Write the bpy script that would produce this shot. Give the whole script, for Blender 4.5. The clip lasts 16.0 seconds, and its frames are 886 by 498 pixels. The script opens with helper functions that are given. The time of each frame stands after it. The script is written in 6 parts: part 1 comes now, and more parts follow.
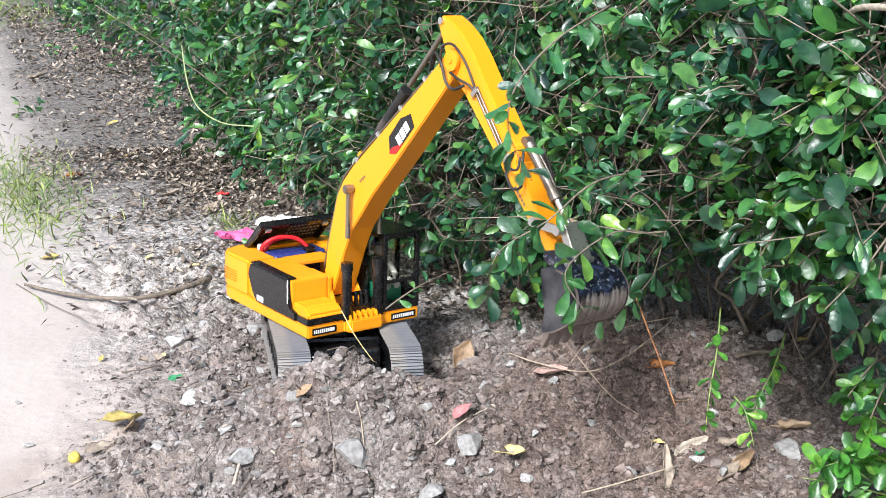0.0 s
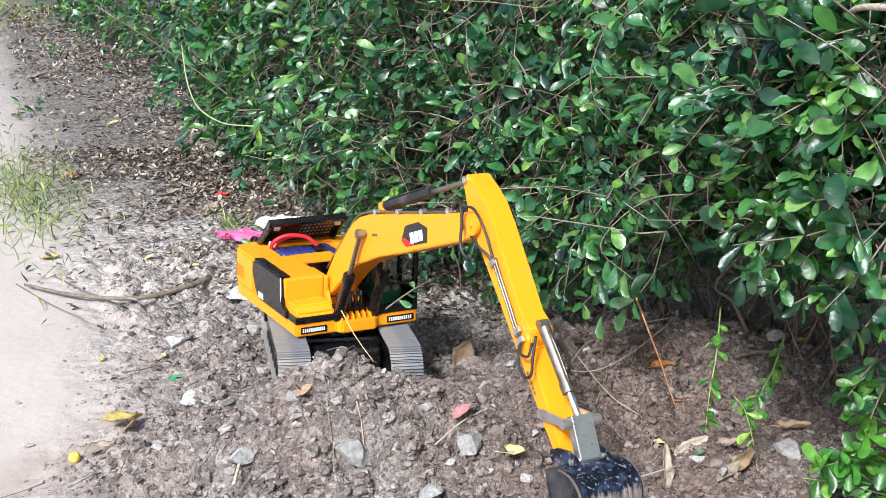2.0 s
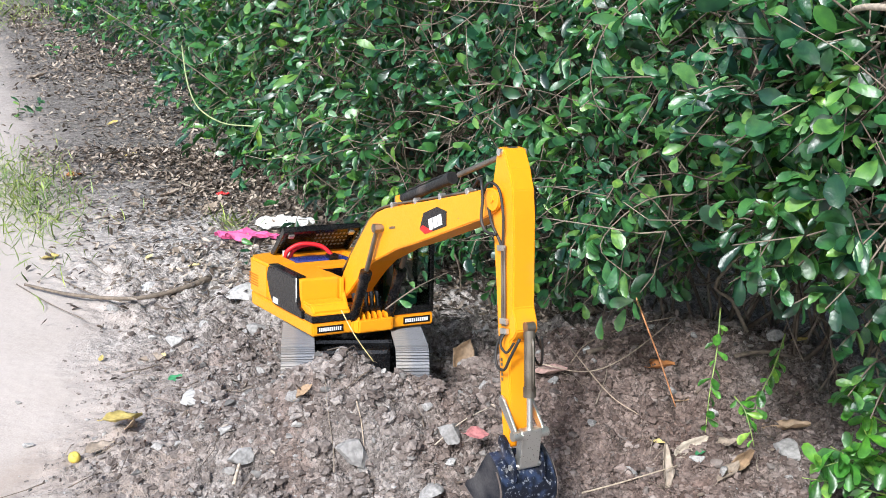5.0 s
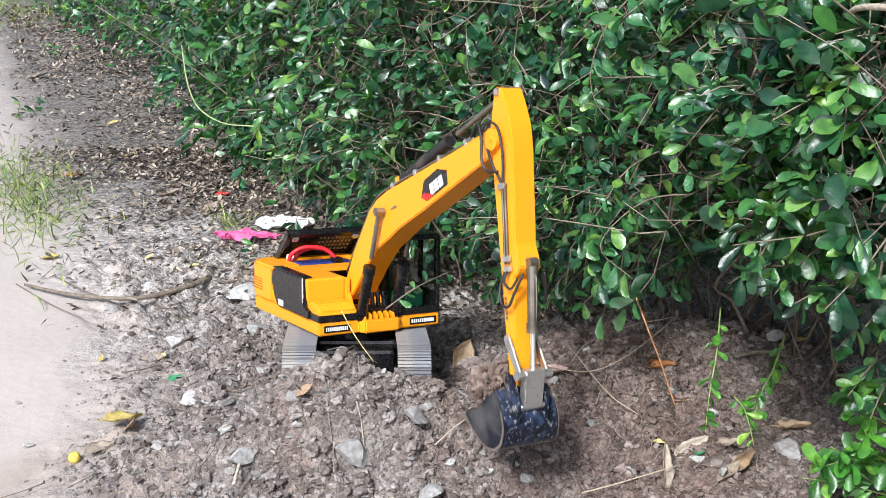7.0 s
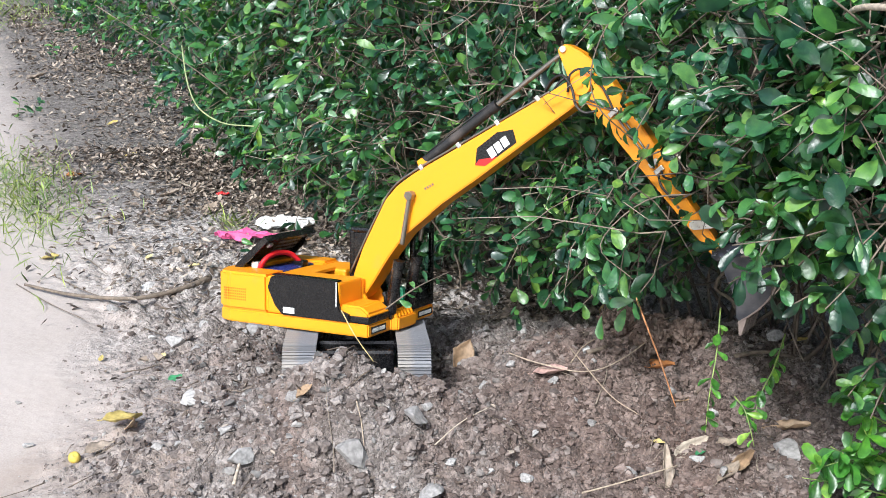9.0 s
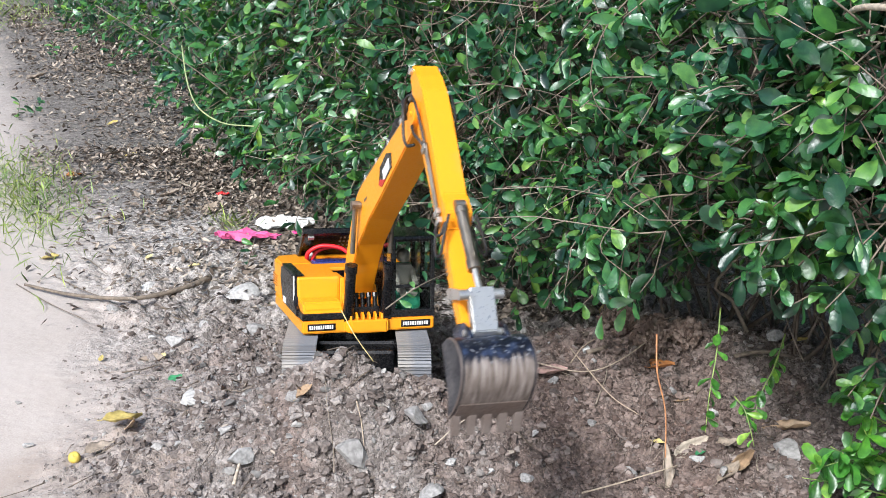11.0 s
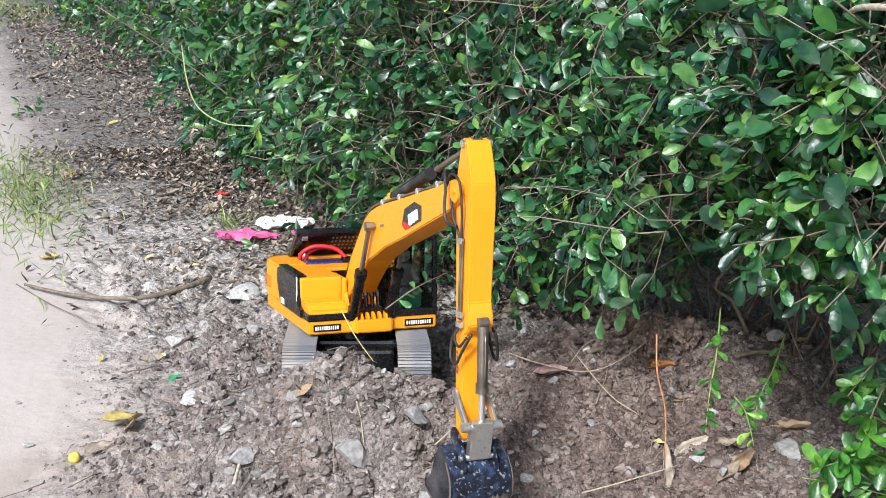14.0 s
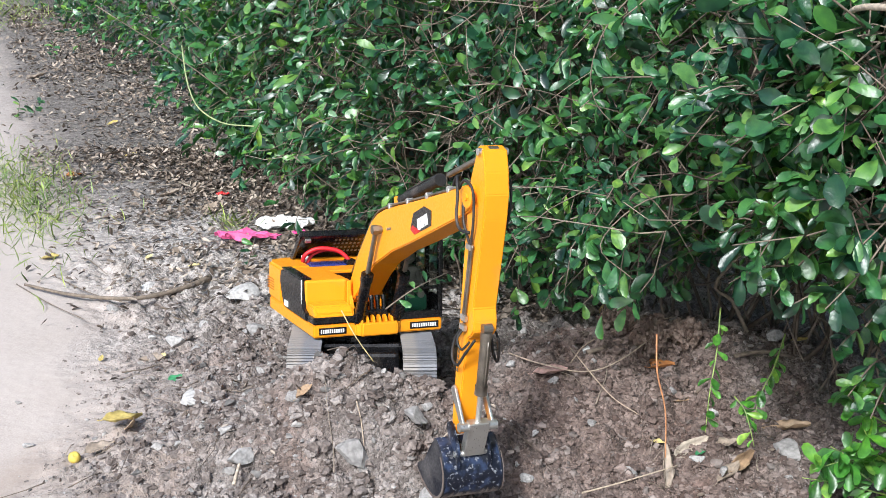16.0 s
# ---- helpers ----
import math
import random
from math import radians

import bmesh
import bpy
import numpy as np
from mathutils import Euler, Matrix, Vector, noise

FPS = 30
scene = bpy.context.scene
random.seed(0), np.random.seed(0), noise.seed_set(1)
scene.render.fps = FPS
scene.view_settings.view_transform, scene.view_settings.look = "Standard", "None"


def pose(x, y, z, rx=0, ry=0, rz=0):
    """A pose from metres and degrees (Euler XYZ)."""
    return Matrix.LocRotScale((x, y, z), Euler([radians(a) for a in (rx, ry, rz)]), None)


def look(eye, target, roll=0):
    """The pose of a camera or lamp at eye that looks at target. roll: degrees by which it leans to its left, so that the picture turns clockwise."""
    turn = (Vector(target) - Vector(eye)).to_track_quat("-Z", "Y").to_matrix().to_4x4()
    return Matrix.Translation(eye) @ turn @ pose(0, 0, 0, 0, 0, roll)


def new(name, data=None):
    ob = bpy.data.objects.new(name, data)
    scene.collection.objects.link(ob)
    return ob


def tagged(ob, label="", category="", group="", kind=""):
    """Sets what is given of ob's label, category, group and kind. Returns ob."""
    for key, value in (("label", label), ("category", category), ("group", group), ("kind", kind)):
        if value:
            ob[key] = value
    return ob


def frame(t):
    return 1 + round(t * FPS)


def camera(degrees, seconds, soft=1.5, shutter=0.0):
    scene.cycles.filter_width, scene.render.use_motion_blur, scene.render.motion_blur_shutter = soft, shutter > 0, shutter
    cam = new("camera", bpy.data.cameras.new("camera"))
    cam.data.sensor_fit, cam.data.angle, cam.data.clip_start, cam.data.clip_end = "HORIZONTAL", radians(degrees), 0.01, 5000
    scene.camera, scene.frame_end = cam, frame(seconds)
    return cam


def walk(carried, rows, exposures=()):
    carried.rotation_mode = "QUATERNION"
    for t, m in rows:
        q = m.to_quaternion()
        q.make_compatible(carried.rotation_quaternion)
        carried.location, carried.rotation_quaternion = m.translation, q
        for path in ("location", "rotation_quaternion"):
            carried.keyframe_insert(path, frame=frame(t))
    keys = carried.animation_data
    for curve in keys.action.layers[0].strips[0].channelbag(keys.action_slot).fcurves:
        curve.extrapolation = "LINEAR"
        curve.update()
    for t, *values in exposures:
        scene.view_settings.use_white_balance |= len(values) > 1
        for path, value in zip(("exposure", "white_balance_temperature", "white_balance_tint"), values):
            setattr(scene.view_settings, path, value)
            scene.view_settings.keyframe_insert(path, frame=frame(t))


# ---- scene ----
cam = camera(41.8, 16.0, soft=0.6, shutter=0.4)
EYE = pose(0.0782, -1.6731, 0.7444, 72.0137, 0, -1.7389)
walk(cam, [(0.0, EYE), (16.0, EYE)], exposures=[(0.0, 0.93, 6050, 8), (1.0, 0.9, 6050, 8), (2.0, 0.83, 6050, 8), (4.0, 0.81, 6050, 8), (7.0, 0.74, 6050, 8), (9.0, 0.73, 6050, 8), (11.5, 0.69, 6050, 8), (16.0, 0.69, 6050, 8)])

# ---- light: a bright hazy sky and a soft sun ----
world = bpy.data.worlds.new("sky")
scene.world = world
world.use_nodes = True
wn = world.node_tree
sky = wn.nodes.new("ShaderNodeTexSky")
sky.sky_type, sky.sun_disc = "NISHITA", False
sky.sun_elevation, sky.sun_rotation = radians(43), radians(205)
sky.air_density, sky.dust_density = 1.0, 3.0
wn.links.new(sky.outputs[0], wn.nodes["Background"].inputs[0])
wn.nodes["Background"].inputs[1].default_value = 0.118
sun = new("sun", bpy.data.lights.new("sun", "SUN"))
sun.data.energy, sun.data.angle, sun.data.color = 3.3, radians(11), (1.0, 0.98, 0.95)
sun.matrix_basis = look((-1.3, -2.8, 2.88), (0, 0, 0))


# ---- materials ----
def material(name, rough=0.6, metal=0.0):
    m = bpy.data.materials.new(name)
    m.use_nodes = True
    n = m.node_tree.nodes["Principled BSDF"]
    n.inputs["Roughness"].default_value = rough
    n.inputs["Metallic"].default_value = metal
    return m, m.node_tree, n


def node(tree, kind, **values):
    n = tree.nodes.new(kind)
    for key, value in values.items():
        n.inputs[key.replace("_", " ")].default_value = value
    return n


def ramp(tree, source, stops):
    r = tree.nodes.new("ShaderNodeValToRGB")
    while len(r.color_ramp.elements) < len(stops):
        r.color_ramp.elements.new(0.5)
    for e, (p, c) in zip(r.color_ramp.elements, stops):
        e.position, e.color = p, (*c, 1)
    tree.links.new(source, r.inputs[0])
    return r


def mixed(tree, factor, a, b, mode="MIX"):
    m = tree.nodes.new("ShaderNodeMix")
    m.data_type, m.blend_type = "RGBA", mode
    for value, slot in ((factor, 0), (a, 6), (b, 7)):
        if isinstance(value, (int, float)):
            m.inputs[slot].default_value = value
        elif isinstance(value, tuple):
            m.inputs[slot].default_value = (*value, 1)
        else:
            tree.links.new(value, m.inputs[slot])
    return m.outputs[2]


def noise_tex(tree, scale, detail=4.0, coord="Object"):
    c = tree.nodes.new("ShaderNodeTexCoord")
    n = node(tree, "ShaderNodeTexNoise", Scale=scale, Detail=detail)
    tree.links.new(c.outputs[coord], n.inputs["Vector"])
    return n


def bump(tree, bsdf, height, strength, distance):
    b = node(tree, "ShaderNodeBump", Strength=strength, Distance=distance)
    tree.links.new(height, b.inputs["Height"])
    tree.links.new(b.outputs[0], bsdf.inputs["Normal"])


def painted(name, colour, dirt=(0.3, 0.26, 0.22), rough=0.35, metal=0.0, wear=0.62, amount=0.8, grain=60):
    """Paint or metal with dust in patches and a fine uneven gloss."""
    m, t, p = material(name, rough, metal)
    a, b = noise_tex(t, 22, 6), noise_tex(t, grain * 6, 5)
    mask = ramp(t, a.outputs[0], [(wear - 0.08, (0, 0, 0)), (wear + 0.12, (amount,) * 3)])
    speck = ramp(t, b.outputs[0], [(0.66, (0, 0, 0)), (0.74, (amount,) * 3)])
    c = mixed(t, mask.outputs[0], colour, dirt)
    c = mixed(t, speck.outputs[0], c, dirt)
    t.links.new(c, p.inputs["Base Color"])
    r = ramp(t, b.outputs[0], [(0.3, (rough * 0.8,) * 3), (0.75, (min(1, rough * 1.7),) * 3)])
    t.links.new(r.outputs[0], p.inputs["Roughness"])
    bump(t, p, b.outputs[0], 0.15, 0.0005)
    return m


YELLOW = painted("yellow_paint", (0.86, 0.315, 0.005), (0.4, 0.26, 0.12), 0.36, wear=0.7, amount=0.35)
BLACK = painted("black_paint", (0.007, 0.007, 0.008), (0.14, 0.12, 0.1), 0.22, wear=0.68, amount=0.22)
RUBBER = painted("black_hose_rubber", (0.015, 0.014, 0.014), (0.1, 0.08, 0.07), 0.5)
STEEL = painted("bright_steel", (0.62, 0.61, 0.58), (0.25, 0.22, 0.19), 0.32, 0.9, wear=0.66)
BRONZE = painted("oily_steel", (0.27, 0.24, 0.2), (0.13, 0.11, 0.09), 0.34, 0.85, wear=0.58)
TRACK = painted("track_steel", (0.2, 0.205, 0.225), (0.3, 0.275, 0.25), 0.5, 0.2, wear=0.52, amount=0.9)
VENT = painted("shadowed_yellow_vent", (0.4, 0.14, 0.006), rough=0.5, wear=0.7, amount=0.2)
WHITE = painted("white_sticker", (0.82, 0.82, 0.8), (0.4, 0.36, 0.3), 0.4, wear=0.72, amount=0.4)
RED = painted("red_cable", (0.62, 0.012, 0.02), (0.3, 0.1, 0.1), 0.4, wear=0.75, amount=0.3)
STICKER_RED = painted("red_sticker", (0.5, 0.015, 0.015), rough=0.4, wear=0.7, amount=0.3)
BLUE = painted("blue_shrink_wrap", (0.025, 0.035, 0.16), (0.3, 0.32, 0.45), 0.22, wear=0.62, amount=0.5)
GREENTOY = painted("green_plastic", (0.01, 0.14, 0.07), rough=0.45)
GREYTOY = painted("grey_plastic", (0.3, 0.27, 0.23), rough=0.5)


def bucket_paint():
    """Blue-black paint, scratched, rubbed to brown steel towards the teeth and dusted with soil."""
    m, t, p = material("worn_bucket_paint", 0.4, 0.2)
    a, b, f = noise_tex(t, 60, 8), noise_tex(t, 210, 6), noise_tex(t, 26, 5)
    scratched = ramp(t, a.outputs[0], [(0.47, (0, 0, 0)), (0.62, (1, 1, 1))])
    c = mixed(t, scratched.outputs[0], (0.007, 0.009, 0.018), (0.034, 0.05, 0.1))
    chips = ramp(t, b.outputs[0], [(0.58, (0, 0, 0)), (0.66, (0.8, 0.8, 0.8))])
    c = mixed(t, chips.outputs[0], c, (0.26, 0.27, 0.3))
    # rubbed bare in streaks along the digging
    co = t.nodes.new("ShaderNodeTexCoord")
    sep = t.nodes.new("ShaderNodeSeparateXYZ")
    t.links.new(co.outputs["Object"], sep.inputs[0])
    drawn = node(t, "ShaderNodeMapping")
    drawn.inputs["Scale"].default_value = (30, 260, 30)
    t.links.new(co.outputs["Object"], drawn.inputs["Vector"])
    streak = node(t, "ShaderNodeTexNoise", Scale=1.0, Detail=5.0)
    t.links.new(drawn.outputs[0], streak.inputs["Vector"])
    edge = node(t, "ShaderNodeMath")
    edge.operation = "MULTIPLY_ADD"
    t.links.new(streak.outputs[0], edge.inputs[0])
    edge.inputs[1].default_value = 0.022
    t.links.new(sep.outputs["X"], edge.inputs[2])
    edge2 = node(t, "ShaderNodeMath")
    edge2.operation = "MULTIPLY_ADD"
    t.links.new(f.outputs[0], edge2.inputs[0])
    edge2.inputs[1].default_value = 0.016
    t.links.new(edge.outputs[0], edge2.inputs[2])
    bare = node(t, "ShaderNodeMapRange")
    bare.inputs["From Min"].default_value, bare.inputs["From Max"].default_value = 0.06, 0.067
    t.links.new(edge2.outputs[0], bare.inputs["Value"])
    steel = ramp(t, streak.outputs[0], [(0.3, (0.09, 0.07, 0.06)), (0.5, (0.2, 0.165, 0.145)), (0.7, (0.33, 0.29, 0.265))])
    c = mixed(t, bare.outputs[0], c, steel.outputs[0])
    soil = ramp(t, f.outputs[0], [(0.58, (0, 0, 0)), (0.72, (0.5, 0.5, 0.5))])
    t.links.new(mixed(t, soil.outputs[0], c, (0.2, 0.165, 0.145)), p.inputs["Base Color"])
    r = ramp(t, b.outputs[0], [(0.4, (0.28,) * 3), (0.7, (0.65,) * 3)])
    t.links.new(r.outputs[0], p.inputs["Roughness"])
    bump(t, p, b.outputs[0], 0.4, 0.001)
    return m


BUCKET = bucket_paint()
CHEEK = painted("bucket_side_paint", (0.01, 0.012, 0.02), (0.16, 0.15, 0.15), 0.4, 0.2, wear=0.56, amount=0.5)
WORN = painted("bare_worn_steel", (0.24, 0.2, 0.18), (0.2, 0.15, 0.125), 0.42, 0.5, wear=0.48, amount=0.8, grain=40)


def glass():
    m, t, p = material("cab_glass", 0.03)
    p.inputs["Transmission Weight"].default_value = 1.0
    p.inputs["IOR"].default_value = 1.15
    p.inputs["Base Color"].default_value = (0.8, 0.85, 0.84, 1)
    return m


GLASS = glass()


def damp(t, colour):
    """Freshly dug soil is damp and browner: patches with uneven edges about the digging."""
    geo = t.nodes.new("ShaderNodeNewGeometry")
    off = node(t, "ShaderNodeVectorMath")
    off.operation = "SUBTRACT"
    t.links.new(geo.outputs["Position"], off.inputs[0])
    off.inputs[1].default_value = (0.4, -0.16, 0.02)
    size = node(t, "ShaderNodeVectorMath")
    size.operation = "LENGTH"
    t.links.new(off.outputs[0], size.inputs[0])
    n = node(t, "ShaderNodeTexNoise", Scale=14.0, Detail=6.0)
    t.links.new(geo.outputs["Position"], n.inputs["Vector"])
    add = node(t, "ShaderNodeMath")
    add.operation = "MULTIPLY_ADD"
    t.links.new(n.outputs[0], add.inputs[0])
    add.inputs[1].default_value = 0.45
    t.links.new(size.outputs["Value"], add.inputs[2])
    r = node(t, "ShaderNodeMapRange")
    r.inputs["From Min"].default_value, r.inputs["From Max"].default_value = 0.62, 0.38
    t.links.new(add.outputs[0], r.inputs["Value"])
    brown = mixed(t, 1.0, colour, (0.8, 0.69, 0.65), "MULTIPLY")
    return mixed(t, r.outputs[0], colour, brown)


def earth():
    """Sand on the road, grey-brown crumbly soil off it."""
    m, t, p = material("earth", 0.92)
    geo = t.nodes.new("ShaderNodeNewGeometry")
    a, b, f = noise_tex(t, 7, 6), noise_tex(t, 55, 8), noise_tex(t, 420, 5)
    soil = ramp(t, b.outputs[0], [(0.25, (0.085, 0.07, 0.06)), (0.45, (0.185, 0.158, 0.143)), (0.6, (0.255, 0.225, 0.208)), (0.78, (0.38, 0.362, 0.345))])
    tint = ramp(t, a.outputs[0], [(0.35, (0.175, 0.12, 0.1)), (0.5, (0.215, 0.183, 0.166)), (0.7, (0.25, 0.232, 0.22))])
    ground_c = mixed(t, 0.5, soil.outputs[0], tint.outputs[0])
    sand = ramp(t, f.outputs[0], [(0.25, (0.36, 0.305, 0.27)), (0.5, (0.46, 0.4, 0.362)), (0.75, (0.55, 0.495, 0.455))])
    sandy = mixed(t, 0.25, sand.outputs[0], ramp(t, a.outputs[0], [(0.3, (0.34, 0.285, 0.25)), (0.7, (0.52, 0.465, 0.43))]).outputs[0])
    # the road's edge runs beside the hedge
    sep = t.nodes.new("ShaderNodeSeparateXYZ")
    t.links.new(geo.outputs["Position"], sep.inputs[0])
    ahead = node(t, "ShaderNodeMath")
    ahead.operation = "MAXIMUM"
    t.links.new(sep.outputs["Y"], ahead.inputs[0])
    ahead.inputs[1].default_value = 0.0
    line = node(t, "ShaderNodeMath")
    line.operation = "MULTIPLY_ADD"
    t.links.new(ahead.outputs[0], line.inputs[0])
    line.inputs[1].default_value = 0.4
    t.links.new(sep.outputs["X"], line.inputs[2])
    wob = node(t, "ShaderNodeMath")
    wob.operation = "MULTIPLY_ADD"
    t.links.new(a.outputs[0], wob.inputs[0])
    wob.inputs[1].default_value = 0.22
    t.links.new(line.outputs[0], wob.inputs[2])
    wob2 = node(t, "ShaderNodeMath")
    wob2.operation = "MULTIPLY_ADD"
    t.links.new(b.outputs[0], wob2.inputs[0])
    wob2.inputs[1].default_value = 0.1
    t.links.new(wob.outputs[0], wob2.inputs[2])
    rng = node(t, "ShaderNodeMapRange")
    rng.inputs["From Min"].default_value, rng.inputs["From Max"].default_value = -0.3, -0.04
    t.links.new(wob2.outputs[0], rng.inputs["Value"])
    # crumbs of two sizes, finer and flatter on the lane
    crumbs = []
    for size in (95, 230):
        v = node(t, "ShaderNodeTexVoronoi", Scale=float(size), Randomness=1.0)
        warp = noise_tex(t, size * 0.8, 3)
        c = t.nodes.new("ShaderNodeTexCoord")
        t.links.new(mixed(t, 0.012, c.outputs["Object"], warp.outputs["Color"]), v.inputs["Vector"])
        crumbs.append(v)
    tone = mixed(t, 0.5, crumbs[0].outputs["Color"], crumbs[1].outputs["Color"])
    grey = t.nodes.new("ShaderNodeRGBToBW")
    t.links.new(tone, grey.inputs[0])
    shade = ramp(t, grey.outputs[0], [(0.25, (0.55, 0.53, 0.52)), (0.5, (0.95, 0.95, 0.95)), (0.75, (1.5, 1.5, 1.5))])
    # packed pale soil behind the machine
    back = node(t, "ShaderNodeMath")
    back.operation = "MULTIPLY_ADD"
    t.links.new(a.outputs[0], back.inputs[0])
    back.inputs[1].default_value = 0.5
    t.links.new(sep.outputs["Y"], back.inputs[2])
    packed = node(t, "ShaderNodeMapRange")
    packed.inputs["From Min"].default_value, packed.inputs["From Max"].default_value = 0.38, 0.75
    packed.inputs["To Max"].default_value = 0.85
    t.links.new(back.outputs[0], packed.inputs["Value"])
    beyond = node(t, "ShaderNodeMapRange")
    beyond.inputs["From Min"].default_value, beyond.inputs["From Max"].default_value = 1.1, 1.7
    t.links.new(back.outputs[0], beyond.inputs["Value"])
    ground_c = mixed(t, packed.outputs[0], ground_c, (0.43, 0.395, 0.37))
    ground_c = mixed(t, beyond.outputs[0], ground_c, (0.185, 0.165, 0.148))
    stain = node(t, "ShaderNodeMapRange")
    stain.inputs["From Min"].default_value, stain.inputs["From Max"].default_value = 0.16, -0.08
    stain.inputs["To Max"].default_value = 0.75
    t.links.new(back.outputs[0], stain.inputs["Value"])
    sandy = mixed(t, stain.outputs[0], sandy, (0.31, 0.245, 0.2))
    full = mixed(t, rng.outputs[0], sandy, mixed(t, 1.0, damp(t, ground_c), shade.outputs[0], "MULTIPLY"))
    t.links.new(full, p.inputs["Base Color"])
    deep = mixed(t, 0.5, crumbs[0].outputs["Distance"], crumbs[1].outputs["Distance"])
    low = mixed(t, 1.0, (1.0, 1.0, 1.0), deep, "SUBTRACT")
    mixh = mixed(t, 0.45, b.outputs[0], low)
    flatter = mixed(t, rng.outputs[0], mixed(t, 0.9, b.outputs[0], (0.5, 0.5, 0.5)), mixh)
    bump(t, p, flatter, 1.0, 0.014)
    return m


EARTH = earth()


def speckled(name, low, mid, high, rough=0.9, scale=60, island=True, depth=0.003, wet=False):
    """Stone, soil or dry leaf: a tone for each piece and grain on it."""
    m, t, p = material(name, rough)
    b = noise_tex(t, scale, 7)
    grain = ramp(t, b.outputs[0], [(0.3, (0.6, 0.6, 0.6)), (0.7, (1.25, 1.25, 1.25))])
    if island:
        r = t.nodes.new("ShaderNodeNewGeometry").outputs["Random Per Island"]
    else:
        r = t.nodes.new("ShaderNodeObjectInfo").outputs["Random"]
    tone = ramp(t, r, [(0.0, low), (0.5, mid), (1.0, high)])
    c = mixed(t, 1.0, tone.outputs[0], grain.outputs[0], "MULTIPLY")
    t.links.new(damp(t, c) if wet else c, p.inputs["Base Color"])
    bump(t, p, b.outputs[0], 0.5, depth)
    return m


CLOD = speckled("soil_clods", (0.105, 0.082, 0.072), (0.2, 0.169, 0.154), (0.32, 0.285, 0.265), scale=240, depth=0.004, wet=True)
DUG = speckled("freshly_dug_soil", (0.1, 0.066, 0.05), (0.17, 0.12, 0.096), (0.25, 0.19, 0.16), scale=190)
GRAVEL = speckled("grey_gravel", (0.11, 0.104, 0.1), (0.22, 0.21, 0.2), (0.38, 0.362, 0.345), scale=120, wet=True)
STONE = speckled("grey_stone", (0.24, 0.228, 0.22), (0.33, 0.318, 0.308), (0.44, 0.428, 0.415), scale=4, island=False, depth=0.0015)
DRY = speckled("dry_leaves", (0.04, 0.031, 0.025), (0.17, 0.13, 0.1), (0.45, 0.38, 0.31), 0.7, 90)
TWIG = speckled("twig_bark", (0.08, 0.06, 0.045), (0.16, 0.125, 0.095), (0.29, 0.24, 0.19), 0.8, 120)


def leaf_material(name, low, mid, high, rough=0.36, island=True):
    m, t, p = material(name, rough)
    if island:
        r = t.nodes.new("ShaderNodeNewGeometry").outputs["Random Per Island"]
    else:
        r = t.nodes.new("ShaderNodeObjectInfo").outputs["Random"]
    tone = ramp(t, r, [(0.0, tuple(0.6 * c for c in low)), (0.2, low), (0.5, mid), (0.8, tuple(1.2 * c for c in mid)), (1.0, high)])
    b = noise_tex(t, 75 if island else 3.2, 7)
    grain = ramp(t, b.outputs[0], [(0.3, (0.5, 0.6, 0.62)), (0.5, (0.95, 0.98, 0.95)), (0.72, (1.5, 1.32, 1.0))])
    c = mixed(t, 1.0, tone.outputs[0], grain.outputs[0], "MULTIPLY")
    place = t.nodes.new("ShaderNodeNewGeometry")
    zone = node(t, "ShaderNodeTexNoise", Scale=7.0, Detail=3.0)
    t.links.new(place.outputs["Position"], zone.inputs["Vector"])
    fresh = ramp(t, zone.outputs[0], [(0.36, (0.66, 0.76, 0.95)), (0.52, (0.95, 0.95, 0.86)), (0.66, (1.15, 1.08, 0.66))])
    c = mixed(t, 1.0, c, fresh.outputs[0], "MULTIPLY")
    t.links.new(c, p.inputs["Base Color"])
    bump(t, p, b.outputs[0], 0.6, 0.003)
    p.inputs["Specular IOR Level"].default_value = 0.75
    p.inputs["Coat Weight"].default_value = 0.05
    p.inputs["Coat Roughness"].default_value = 0.3
    tr = t.nodes.new("ShaderNodeBsdfTranslucent")
    t.links.new(mixed(t, 1.0, c, (1.6, 2.0, 0.6), "MULTIPLY"), tr.inputs[0])
    mx = t.nodes.new("ShaderNodeMixShader")
    mx.inputs[0].default_value = 0.18
    out = t.nodes["Material Output"]
    t.links.new(p.outputs[0], mx.inputs[1])
    t.links.new(tr.outputs[0], mx.inputs[2])
    t.links.new(mx.outputs[0], out.inputs[0])
    return m


YOUNG = leaf_material("young_single_leaves", (0.05, 0.17, 0.025), (0.09, 0.27, 0.035), (0.24, 0.4, 0.06), island=False)
LEAF = leaf_material("hedge_leaves", (0.018, 0.07, 0.04), (0.045, 0.152, 0.054), (0.17, 0.32, 0.075))
ONELEAF = leaf_material("single_leaves", (0.022, 0.084, 0.042), (0.05, 0.165, 0.056), (0.18, 0.33, 0.08), island=False)
GRASS = leaf_material("grass_blades", (0.14, 0.2, 0.05), (0.26, 0.34, 0.1), (0.42, 0.44, 0.2), 0.5)


# ---- mesh helpers ----
def part(name, bm, mat, parent=None, label="", smooth=False):
    me = bpy.data.meshes.new(name)
    if smooth:
        for f in bm.faces:
            f.smooth = True
    bm.to_mesh(me)
    bm.free()
    me.materials.append(mat)
    ob = new(name, me)
    if parent is not None:
        ob.parent = parent
    if label:
        ob["label"] = label
    return ob


def thing(name, label, category, group="", at=(0, 0, 0)):
    e = new(name)
    e.location = at
    return tagged(e, label, category, group)


